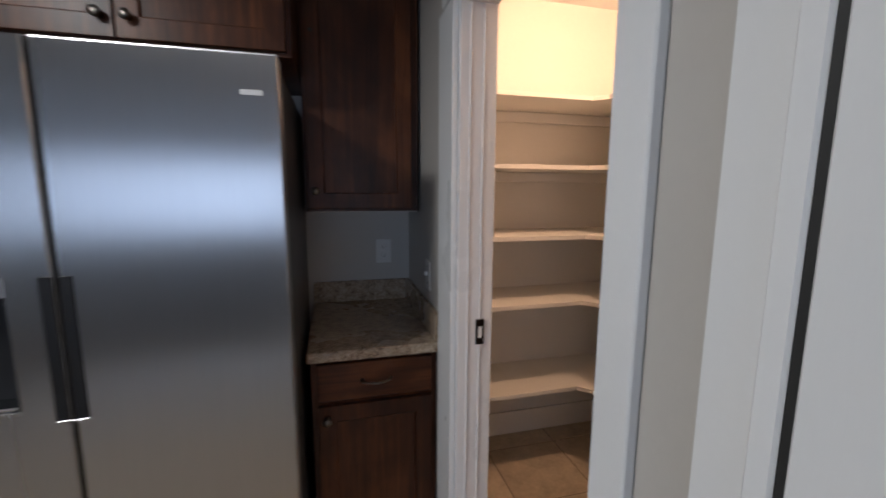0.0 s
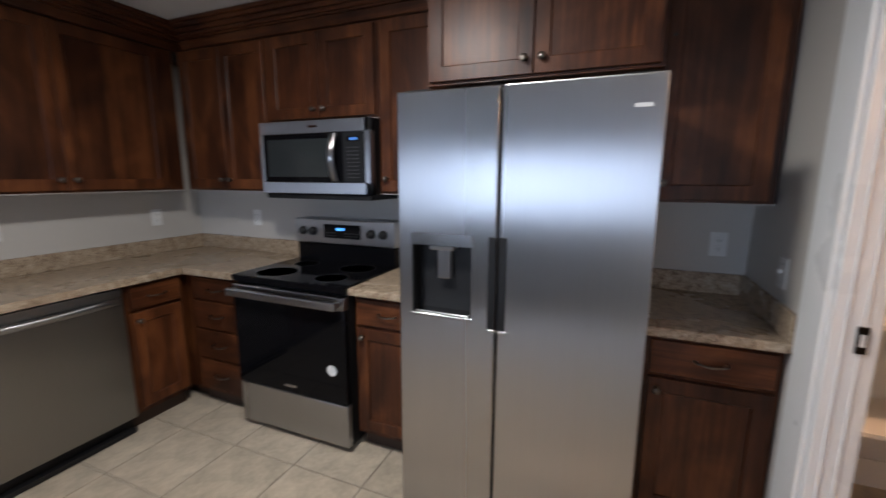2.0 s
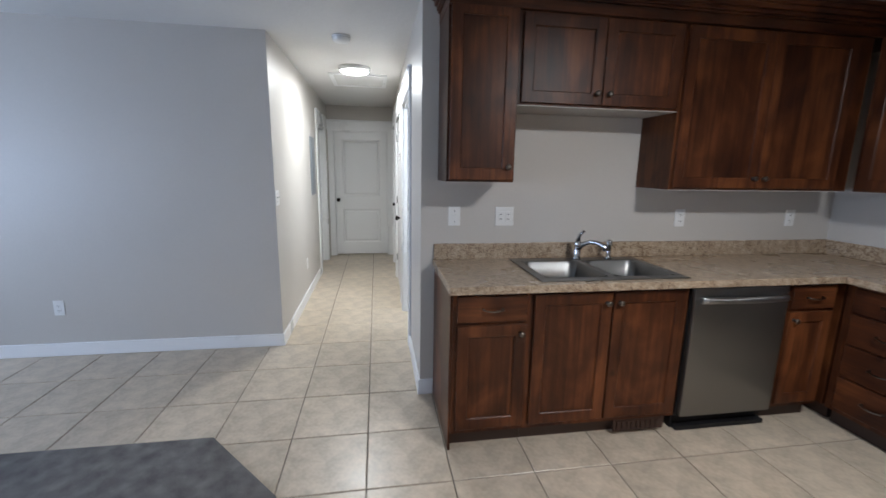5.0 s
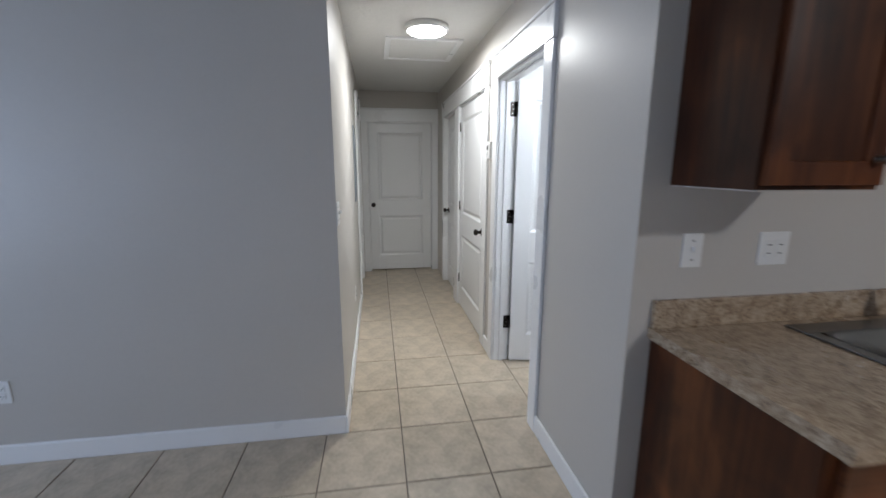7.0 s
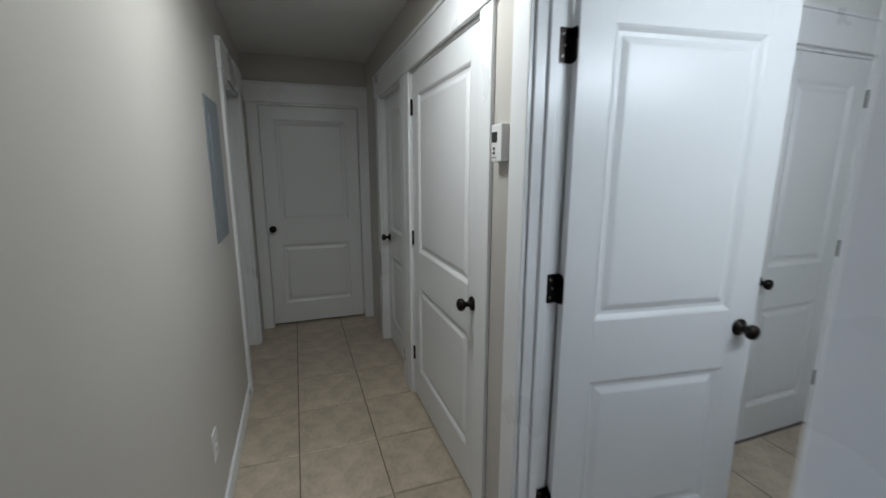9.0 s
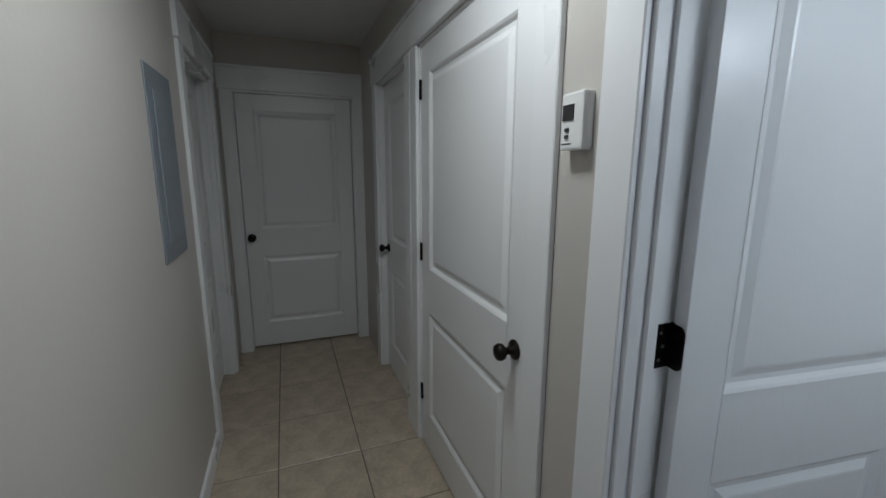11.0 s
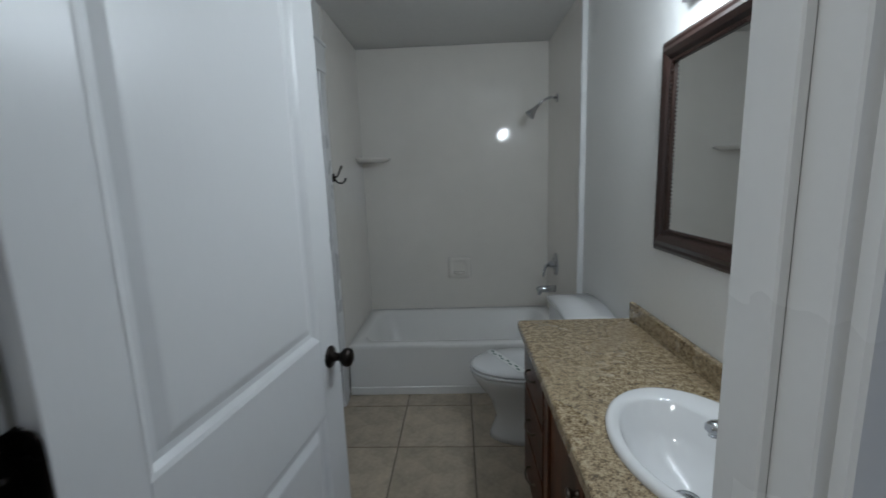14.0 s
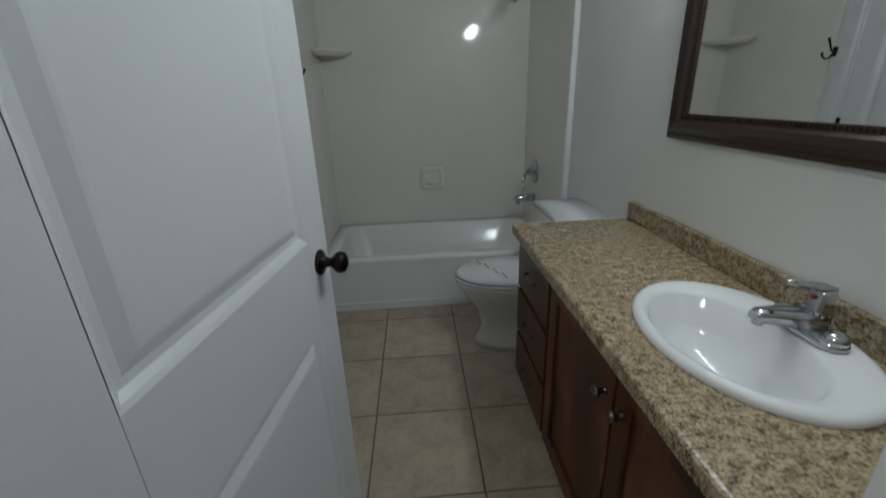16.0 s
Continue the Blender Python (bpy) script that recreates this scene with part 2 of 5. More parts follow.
def tube(bm, pts, radii, seg=12):
    """A smooth tube through the points."""
    pts = [Vector(p) for p in pts]
    if not isinstance(radii, (list, tuple)):
        radii = [radii] * len(pts)
    rings = []
    for i, p in enumerate(pts):
        d = (pts[min(i + 1, len(pts) - 1)] - pts[max(i - 1, 0)]).normalized()
        q = d.to_track_quat("Z", "Y").to_matrix()
        rings.append([bm.verts.new(p + q @ Vector((radii[i] * math.cos(2 * math.pi * k / seg), radii[i] * math.sin(2 * math.pi * k / seg), 0))) for k in range(seg)])
    for a, b in zip(rings, rings[1:]):
        for k in range(seg):
            bm.faces.new((a[k], a[(k + 1) % seg], b[(k + 1) % seg], b[k])).smooth = True
    bm.faces.new(rings[0][::-1])
    bm.faces.new(rings[-1])


def loft(bm, rings, cap=True):
    """Joins rings of equally many points."""
    vs = [[bm.verts.new(p) for p in r] for r in rings]
    n = len(vs[0])
    for a, b in zip(vs, vs[1:]):
        for k in range(n):
            bm.faces.new((a[k], a[(k + 1) % n], b[(k + 1) % n], b[k])).smooth = True
    if cap:
        bm.faces.new(vs[0][::-1])
        bm.faces.new(vs[-1])


def thing(name, at, label, category, group="", kind=""):
    ob = new(name)
    ob.location = at
    ob.empty_display_size = 0.1
    return tagged(ob, label, category, group, kind)


def finish(bm, name, mat, at=(0, 0, 0)):
    bmesh.ops.recalc_face_normals(bm, faces=bm.faces)
    bmesh.ops.translate(bm, verts=bm.verts, vec=-Vector(at))
    me = bpy.data.meshes.new(name)
    bm.to_mesh(me)
    bm.free()
    for x in (mat if isinstance(mat, (list, tuple)) else (mat,)):
        me.materials.append(x)
    return me


def part(name, bm, mat, parent, label=""):
    """One mesh object under a thing or a part; the geometry is given in the thing's space."""
    ob = new(name, finish(bm, name, mat))
    ob.parent = parent
    return tagged(ob, label)


def solid(name, bm, mat, label, category, kind="", at=(0, 0, 0), group=""):
    """A top-level thing made of one mesh, given in the world's space."""
    ob = new(name, finish(bm, name, mat, at))
    ob.location = at
    return tagged(ob, label, category, group, kind)


def boxes(*rows, bev=0.0, seg=1):
    bm = bmesh.new()
    for r in rows:
        box(bm, *r, bev=bev, seg=seg)
    return bm


def structure(name, rows, mat, label, category, bev=0.0):
    return solid(name, boxes(*rows, bev=bev), mat, label, category, "structure")


# ---------------- the large structure ----------------
CH = 2.44
XE = 3.665   # east kitchen wall
HN, HS, XF = -2.985, -4.035, -4.555   # hall walls and the hall's end
BE, BW, BS, BN = -0.365, -1.885, -2.87, 0.115   # bathroom walls
structure("wall_kitchen_north", [(-0.12, 3.774, 0.0, 0.119, 0, CH)], WALL, "light greige painted kitchen wall behind the range", "wall")
structure("wall_kitchen_west", [(-0.12, 0.0, BS, 0.0, 0, CH)], WALL, "light greige painted wall behind the kitchen sink", "wall")
structure("wall_pantry_west", [(XE, 3.775, -0.83, 0.0, 0, CH), (XE, 3.775, -1.545, -0.83, 1.985, CH), (XE, 3.775, -7.5, -1.545, 0, CH)], WALL, "light greige painted wall with the pantry doorway", "wall")
structure("wall_pantry_north", [(3.775, 5.05, 0.12, 0.22, 0, CH)], PANTRYW, "off-white pantry back wall under warm light", "wall")
structure("wall_pantry_east", [(4.93, 5.05, -2.0, 0.12, 0, CH)], PANTRYW, "off-white pantry side wall under warm light", "wall")
structure("wall_pantry_south", [(3.775, 4.93, -2.0, -1.9, 0, CH)], PANTRYW, "off-white pantry end wall", "wall")
structure("wall_living_west", [(-1.02, -0.90, -7.5, HS - 0.12, 0, CH)], WALL, "light greige living room wall with a soft sheen", "wall")
structure("wall_living_south", [(-1.02, -0.6, -7.62, -7.5, 0, CH), (3.5, 3.76, -7.62, -7.5, 0, CH), (-0.6, 3.5, -7.62, -7.5, 0, 0.715), (-0.6, 3.5, -7.62, -7.5, 1.935, CH)], WALL, "light greige living room wall with a window", "wall")
LD0, LD1 = -4.20, -3.385    # door in the hall's south wall
structure("wall_hall_south", [(LD1, -0.90, HS - 0.12, HS, 0, CH), (XF, LD0, HS - 0.12, HS, 0, CH), (LD0, LD1, HS - 0.12, HS, 2.05, CH)], WALL, "light greige hall wall", "wall")
BD0, BD1, CD0, CD1, DD0, DD1 = -1.638, -0.830, -3.005, -1.975, -3.95, -3.20
structure("wall_hall_north", [(BD1, 0.0, HN, BS, 0, CH), (CD1, BD0, HN, BS, 0, CH), (DD1, CD0, HN, BS, 0, CH), (XF, DD0, HN, BS, 0, CH),
                              (BD0, BD1, HN, BS, 2.05, CH), (CD0, CD1, HN, BS, 2.05, CH), (DD0, DD1, HN, BS, 2.05, CH)], WALL, "light greige hall wall with three doorways", "wall")
FD0, FD1 = -3.945, -3.055
structure("wall_hall_west", [(XF - 0.12, XF, HS - 0.12, FD0, 0, CH), (XF - 0.12, XF, FD1, BS, 0, CH), (XF - 0.12, XF, FD0, FD1, 2.05, CH)], WALL, "light greige wall at the hall's end", "wall")
WD0, WD1 = -1.55, -0.845
structure("wall_bath_east", [(BE, -0.121, BS, BN, 0, CH)], BATHW, "off-white bathroom wall above the vanity", "wall")
structure("wall_bath_west", [(BW - 0.1, BW, WD1, BN, 0, CH), (BW - 0.1, BW, BS, WD0, 0, CH), (BW - 0.1, BW, WD0, WD1, 2.05, CH)], BATHW, "off-white bathroom wall with a closed door", "wall")
structure("wall_bath_north", [(BW - 0.1, -0.121, BN, BN + 0.1, 0, CH)], BATHW, "off-white wall behind the bathtub", "wall")
structure("ceiling", [(-4.7, 5.1, -7.7, 0.6, CH, CH + 0.12)], CEIL, "white textured ceiling", "ceiling")
floor = structure("floor", [(-4.7, 5.1, -7.7, 0.6, -0.15, -0.004)], GROUT, "beige ceramic tile floor with grey grout", "floor")

# closets and rooms behind the closed doors
structure("wall_closet_back", [(-4.7, BW - 0.1, BS + 0.6, BS + 0.7, 0, CH), (-4.6, -3.4, HS - 0.8, HS - 0.7, 0, CH), (XF - 0.9, XF - 0.8, -4.8, -2.2, 0, CH)], WALL, "plain wall closing the rooms behind the doors", "wall")

# carpet with a cut corner
bm = bmesh.new()
outline = [(0.32, -7.5), (3.64, -7.5), (3.64, -3.715), (0.80, -3.715), (0.32, -4.15)]
lo = [bm.verts.new((x, y, -0.003)) for x, y in outline]
hi = [bm.verts.new((x, y, 0.009)) for x, y in outline]
bm.faces.new(hi)
for k in range(5):
    bm.faces.new((lo[k], lo[(k + 1) % 5], hi[(k + 1) % 5], hi[k]))
solid("carpet", bm, CARPET, "dark grey cut-pile carpet with a cut corner", "carpet", "structure")

# baseboards
BB = 0.105
structure("baseboard_living", [(-0.90, -0.884, -7.5, HS - 0.0, 0, BB)], TRIM, "white baseboard along the living room wall", "baseboard", 0.004)
structure("baseboard_hall_south", [(LD1 + 0.1, -0.884, HS, HS + 0.015, 0, BB)], TRIM, "white baseboard along the hall wall", "baseboard", 0.004)
structure("baseboard_hall_north", [(BD1 + 0.096, 0.0, HN - 0.015, HN, 0, BB), (CD1 + 0.096, BD0 - 0.096, HN - 0.015, HN, 0, BB), (DD1 + 0.096, CD0 - 0.096, HN - 0.015, HN, 0, BB)], TRIM, "white baseboard between the hall doors", "baseboard", 0.004)
structure("baseboard_kitchen", [(0.0, 0.015, HN - 0.015, -2.90, 0, BB)], TRIM, "white baseboard at the end of the kitchen wall", "baseboard", 0.004)
structure("baseboard_pantry", [(3.776, 4.93, 0.105, 0.12, 0, 0.14), (4.915, 4.93, -1.9, 0.105, 0, 0.14)], SHELFW, "white baseboard inside the pantry", "baseboard", 0.003)
structure("baseboard_bath", [(BW, BW + 0.012, -2.86, WD0 - 0.09, 0, BB)], TRIM, "white baseboard in the bathroom", "baseboard", 0.003)


def casing_x(name, x0, x1, y, s, label, left=True, right=True, head=2.05):
    """Casing on a wall that runs along x; s is the way it faces. Side boards, head board and a thin cap."""
    w, t = 0.095, 0.018
    f = lambda d: (min(y, y + s * d), max(y, y + s * d))
    bm = bmesh.new()
    if left:
        box(bm, x0 - w, x0 + 0.006, *f(t), 0, head, 0.003)
    if right:
        box(bm, x1 - 0.006, x1 + w, *f(t), 0, head, 0.003)
    box(bm, x0 - (w + 0.012 if left else 0), x1 + (w + 0.012 if right else 0), *f(t + 0.006), head, head + 0.15, 0.003)
    box(bm, x0 - (w + 0.02 if left else 0), x1 + (w + 0.02 if right else 0), *f(t + 0.014), head + 0.15, head + 0.17, 0.003)
    return solid(name, bm, TRIM, label, "door casing", "structure")


def casing_y(name, y0, y1, x, s, label, w=0.095, lo_side=True, hi_side=True, head=2.05):
    t = 0.018
    f = lambda d: (min(x, x + s * d), max(x, x + s * d))
    bm = bmesh.new()
    if lo_side:
        box(bm, *f(t), y0 - w, y0 + 0.006, 0, head, 0.003)
    if hi_side:
        box(bm, *f(t), y1 - 0.006, y1 + w, 0, head, 0.003)
    box(bm, *f(t + 0.006), y0 - w - 0.012, y1 + w + 0.012, head, head + 0.15, 0.003)
    box(bm, *f(t + 0.014), y0 - w - 0.02, y1 + w + 0.02, head + 0.15, head + 0.17, 0.003)
    return solid(name, bm, TRIM, label, "door casing", "structure")


def jamb_x(name, x0, x1, y0, y1, stop):
    """Lining of an opening in a wall along x, with a door stop."""
    bm = boxes((x0, x0 + 0.016, y0, y1, 0, 2.05), (x1 - 0.016, x1, y0, y1, 0, 2.05), (x0, x1, y0, y1, 2.034, 2.05),
               (x0 + 0.016, x0 + 0.027, stop, stop + 0.03, 0, 2.034), (x1 - 0.027, x1 - 0.016, stop, stop + 0.03, 0, 2.034), (x0 + 0.016, x1 - 0.016, stop, stop + 0.03, 2.023, 2.034), bev=0.002)
    return solid(name, bm, TRIM, "white painted door jamb with a stop", "door jamb", "structure")


def jamb_y(name, y0, y1, x0, x1, stop):
    bm = boxes((x0, x1, y0, y0 + 0.016, 0, 2.05), (x0, x1, y1 - 0.016, y1, 0, 2.05), (x0, x1, y0, y1, 2.034, 2.05),
               (stop, stop + 0.03, y0 + 0.016, y0 + 0.027, 0, 2.034), (stop, stop + 0.03, y1 - 0.027, y1 - 0.016, 0, 2.034), (stop, stop + 0.03, y0 + 0.016, y1 - 0.016, 2.023, 2.034), bev=0.002)
    return solid(name, bm, TRIM, "white painted door jamb with a stop", "door jamb", "structure")


casing_x("trim_bath_door", BD0, BD1, HN, -1, "white flat casing round the bathroom doorway")
casing_x("trim_closet_door", CD0, CD1, HN, -1, "white flat casing round the closet door")
casing_x("trim_hall_door", DD0, DD1, HN, -1, "white flat casing round a hall door")
casing_x("trim_hall_south_door", LD0, LD1, HS, 1, "white flat casing round a hall door")
casing_y("trim_far_door", FD0, FD1, XF, 1, "white flat casing round the door at the hall's end", 0.075)
casing_y("trim_bath_closet", WD0, WD1, BW, 1, "white flat casing round the bathroom closet door", 0.085)
jamb_x("jamb_bath_door", BD0, BD1, HN, BS, BS - 0.075)
jamb_x("jamb_closet_door", CD0, CD1, HN, BS, BS - 0.03)
jamb_x("jamb_hall_door", DD0, DD1, HN, BS, BS - 0.03)
jamb_x("jamb_hall_south_door", LD0, LD1, HS - 0.12, HS, HS - 0.03)
jamb_y("jamb_far_door", FD0, FD1, XF - 0.12, XF, XF - 0.115)
jamb_y("jamb_bath_closet", WD0, WD1, BW - 0.1, BW, BW - 0.1)


def panel_leaf(w, h, t=0.035):
    """Two-panel door leaf: x from 0 to w, y from -t/2 to t/2, z from 0 to h, with sunk and raised fields on both faces."""
    bm = bmesh.new()
    st, c = 0.115, t / 2
    rails = (0.0, 0.20, 0.765, 0.985, h - 0.12, h)
    box(bm, 0, st, -c, c, 0, h, 0.0015)
    box(bm, w - st, w, -c, c, 0, h, 0.0015)
    for a, b in ((rails[0], rails[1]), (rails[2], rails[3]), (rails[4], rails[5])):
        box(bm, st, w - st, -c, c, a, b)
    for a, b in ((rails[1], rails[2]), (rails[3], rails[4])):
        x0, x1 = st, w - st
        for s in (-1, 1):
            steps = ((0.0, c), (0.008, c - 0.004), (0.018, c - 0.012), (0.030, c - 0.013), (0.050, c - 0.004), (0.056, c - 0.003))
            loops = [[Vector((x0 + i, s * d, a + i)), Vector((x1 - i, s * d, a + i)), Vector((x1 - i, s * d, b - i)), Vector((x0 + i, s * d, b - i))] for i, d in steps]
            vs = [[bm.verts.new(p) for p in q] for q in loops]
            for p, q in zip(vs, vs[1:]):
                for k in range(4):
                    bm.faces.new((p[k], p[(k + 1) % 4], q[(k + 1) % 4], q[k]))
            bm.faces.new(vs[-1])
    return bm


def door_knob(bm, x, z, y, s):
    """Round knob with a rose on the face at y, looking along s on the y axis."""
    m = Matrix.Translation((x, y, z)) @ Matrix.Rotation(radians(-90 * s), 4, "X")
    lathe(bm, m, [(0.031, 0.0), (0.032, 0.004), (0.028, 0.009), (0.014, 0.012), (0.011, 0.03), (0.016, 0.036), (0.025, 0.044), (0.0275, 0.054), (0.024, 0.064), (0.012, 0.070), (0.002, 0.071)], 28)


def door(name, w, m, label, knob_x, hinge_x=None, faces=(-1, 1), hinge_face=-1, h=2.02, knob_z=0.918):
    """A panel door with a knob on each face and three hinges."""
    d = thing(name, (0, 0, 0), label, "door", "white panel doors")
    leaf = part("leaf", panel_leaf(w, h), DOORW, d)
    for s in faces:
        bm = bmesh.new()
        door_knob(bm, knob_x, knob_z, s * 0.0175, s)
        part("door_knob", bm, BRONZE, leaf, "dark oil-rubbed bronze knob")
    if hinge_x is not None:
        for z in (0.285, 1.055, 1.835):
            bm = bmesh.new()
            y = hinge_face * 0.0215
            cyl(bm, Matrix.Translation((hinge_x, y, z)), 0.006, 0.09, 10)
            box(bm, hinge_x - 0.016, hinge_x + 0.016, y - hinge_face * 0.004 - 0.001, y - hinge_face * 0.004 + 0.001, z - 0.044, z + 0.044)
            part("hinge", bm, BRONZE, leaf, "dark bronze hinge")
    d.matrix_world = m
    return d


# bathroom door, opened inward
OPEN = 82.5
hx, hy = BD0 + 0.018, BS + 0.002
bd = door("bathroom_door", BD1 - BD0 - 0.037, pose(hx, hy, 0.012, 0, 0, OPEN) @ Matrix.Translation((0.004, -0.0175, 0)), "white two-panel door standing open into the bathroom", BD1 - BD0 - 0.037 - 0.065, None)


def hinge_leaf(bm, m, w, h=0.098, r=0.016, t=0.003):
    """Hinge leaf from the knuckle at x 0 to x w, its free corners rounded; z up, y the thickness."""
    pts = [(0.0, -h / 2)] + [(w - r + r * math.sin(a), -h / 2 + r - r * math.cos(a)) for a in [math.pi / 2 * k / 5 for k in range(6)]]
    pts += [(x, -z) for x, z in pts[::-1]]
    loft(bm, [[m @ Vector((x, y, z)) for x, z in pts] for y in (-t / 2, t / 2)])
    for f in bm.faces:
        f.smooth = False


for z in (0.31, 1.11, 1.85):
    hg = thing("door_hinge", (hx, hy, z), "dark bronze butt hinge with rounded corners on the bathroom door jamb", "hinge", "bathroom door hinges")
    bm = bmesh.new()
    hinge_leaf(bm, pose(0, 0, 0, 0, 0, -90) @ Matrix.Translation((0.003, -0.0005, 0)), 0.048)
    part("jamb_leaf", bm, BRONZE, hg)
    bm = bmesh.new()
    hinge_leaf(bm, pose(0, 0, 0, 0, 0, OPEN - 90) @ Matrix.Translation((0.004, -0.001, 0)), 0.034)
    part("door_leaf", bm, BRONZE, hg)
    bm = bmesh.new()
    cyl(bm, Matrix.Translation((0.002, 0.003, 0)), 0.0065, 0.098, 12)
    part("knuckle", bm, BRONZE, hg)
    for sz in (-0.03, 0.0, 0.03):
        bm = bmesh.new()
        cyl(bm, pose(0.0024, -0.03 + 0.008 * (sz == 0), sz, 0, 90), 0.004, 0.002, 10)
        part("screw", bm, STEELD, hg)
door("closet_door", CD1 - CD0 - 0.04, pose(CD0 + 0.02, HN + 0.022, 0.012), "closed white two-panel closet door", CD1 - CD0 - 0.04 - 0.06, 0.0, (-1,))
door("hall_door", DD1 - DD0 - 0.04, pose(DD0 + 0.02, HN + 0.06, 0.012), "closed white two-panel door off the hall", 0.07, None, (-1,))
door("hall_south_door", LD1 - LD0 - 0.04, pose(LD0 + 0.02, HS - 0.09, 0.012), "closed white two-panel door off the hall", 0.07, None, ())
door("far_door", FD1 - FD0 - 0.04, pose(XF - 0.06, FD0 + 0.02, 0.018, 0, 0, 90), "closed white two-panel door at the hall's end", 0.045, None, (-1,))
door("bath_closet_door", WD1 - WD0 - 0.04, pose(BW - 0.022, WD0 + 0.02, 0.012, 0, 0, 90), "closed white two-panel door in the bathroom", 0.055, WD1 - WD0 - 0.04, (-1,))

# ---------------- pantry ----------------
casing_y("trim_pantry_door", -1.545, -0.83, XE, -1, "white flat casing round the pantry doorway", 0.09, False, False, 1.985)
structure("trim_pantry_jamb", [(XE - 0.018, XE, -0.83, -0.668, 0, 1.985), (XE - 0.018, XE, -1.615, -1.545, 0, 1.985)], TRIM, "white casing boards beside the pantry doorway", "door casing", 0.003)
bm = boxes((XE - 0.001, 3.776, -0.846, -0.829, 0, 1.985), (XE - 0.001, 3.776, -1.546, -1.530, 0, 1.985), (XE, 3.776, -1.545, -0.83, 1.969, 1.985),
           (3.692, 3.698, -0.852, -0.846, 0, 1.969), (3.732, 3.738, -0.852, -0.846, 0, 1.969), (3.692, 3.698, -1.530, -1.524, 0, 1.969), bev=0.002)
solid("jamb_pantry", bm, TRIM, "white pocket-door jamb of the pantry", "door jamb", "structure")
bm = boxes((3.722, 3.748, -0.8535, -0.846, 0.978, 1.058), bev=0.001)
sp = solid("strike_plate", bm, BRONZE, "dark bronze strike plate in the pantry jamb", "strike plate", at=(3.735, -0.846, 1.018))
part("slot", boxes((-0.006, 0.006, -0.0085, -0.007, -0.018, 0.018)), WHITEP, sp)
# pilasters and door beside the pantry
structure("trim_entry", [(XE - 0.014, XE, -1.768, -1.702, 0, CH), (XE - 0.032, XE, -1.792, -1.768, 0, CH)], TRIM, "white door casing beside the pantry", "door casing", 0.003)
# near-black strip stands in for the shade in the gap between casing and door
structure("entry_gap_shade", [(XE - 0.03, XE, -1.800, -1.793, 0, 2.2)], DARKSLOT, "dark strip painted as the shaded gap beside the entry casing", "weather strip")
structure("entry_panel", [(XE - 0.034, XE, -2.75, -1.801, 0.01, 2.1)], DOORW, "white painted entry door leaf", "door", 0.003)

for z in (0.450, 0.904, 1.236, 1.569, 1.887):
    s = thing("pantry_shelf", (4.5, -0.1, z), "white painted L-shaped pantry shelf fixed to the walls", "shelf", "pantry shelves")
    bm = bmesh.new()
    pts = [(-0.744, 0.219), (0.429, 0.219), (0.429, -1.7), (0.045, -1.7), (0.045, -0.20), (-0.005, -0.15), (-0.744, -0.15)]
    lo = [bm.verts.new((x, y, -0.02)) for x, y in pts]
    hi = [bm.verts.new((x, y, 0.0)) for x, y in pts]
    bm.faces.new(hi)
    bm.faces.new(lo[::-1])
    for k in range(len(pts)):
        bm.faces.new((lo[k], lo[(k + 1) % len(pts)], hi[(k + 1) % len(pts)], hi[k]))
    part("board", bm, SHELFW, s)
    part("cleat", boxes((-0.744, 0.41, 0.20, 0.219, -0.075, -0.021), (0.41, 0.429, -1.7, 0.219, -0.075, -0.021), bev=0.003), SHELFW, s)


def ceiling_disc(name, x, y, r, mat, label):
    d = thing(name, (x, y, CH), label, "ceiling light")
    bm = bmesh.new()
    lathe(bm, Matrix.Identity(4), [(r, 0), (r * 1.02, -0.02), (r * 0.97, -0.036), (r * 0.9, -0.037)], 40)
    part("rim", bm, WHITEP, d)
    bm = bmesh.new()
    lathe(bm, Matrix.Identity(4), [(r * 0.9, -0.037), (r * 0.8, -0.048), (r * 0.5, -0.056), (0.01, -0.059)], 40)
    part("diffuser", bm, mat, d)


ceiling_disc("hall_ceiling_light", *HALL_LAMP, 0.155, LED, "lit round flush LED ceiling light in the hall")
ceiling_disc("kitchen_ceiling_light", *KIT_LAMP, 0.17, LED, "lit round flush ceiling light in the kitchen")
pl = thing("pantry_ceiling_light", (*PANTRY_LAMP, CH), "bare warm bulb on the pantry ceiling", "ceiling light")
bm = bmesh.new()
lathe(bm, Matrix.Identity(4), [(0.055, 0), (0.055, -0.02), (0.03, -0.035), (0.02, -0.05)], 20)
part("base", bm, WHITEP, pl)
sd = thing("smoke_detector", (-0.93, -3.50, CH), "round white smoke detector on the ceiling", "smoke detector")
bm = bmesh.new()
lathe(bm, Matrix.Identity(4), [(0.068, 0), (0.07, -0.012), (0.064, -0.016), (0.066, -0.03), (0.05, -0.042), (0.01, -0.044)], 32)
part("cover", bm, WHITEP, sd)
bm = bmesh.new()
for k in range(16):
    a = 2 * math.pi * k / 16
    cyl(bm, Matrix.Translation((0.062 * math.cos(a), 0.062 * math.sin(a), -0.0165)), 0.005, 0.004, 6)
part("vent_slot", bm, DARKSLOT, sd)
gr = thing("attic_hatch", (-2.53, -3.43, CH), "white framed hatch panel in the hall ceiling", "hatch")
part("panel", boxes((-0.30, 0.30, -0.27, 0.27, -0.006, 0.0), bev=0.002), CEIL, gr)
part("frame", boxes((-0.335, -0.29, -0.305, 0.305, -0.014, 0), (0.29, 0.335, -0.305, 0.305, -0.014, 0), (-0.29, 0.29, -0.305, -0.26, -0.014, 0), (-0.29, 0.29, 0.26, 0.305, -0.014, 0), bev=0.003), TRIM, gr)

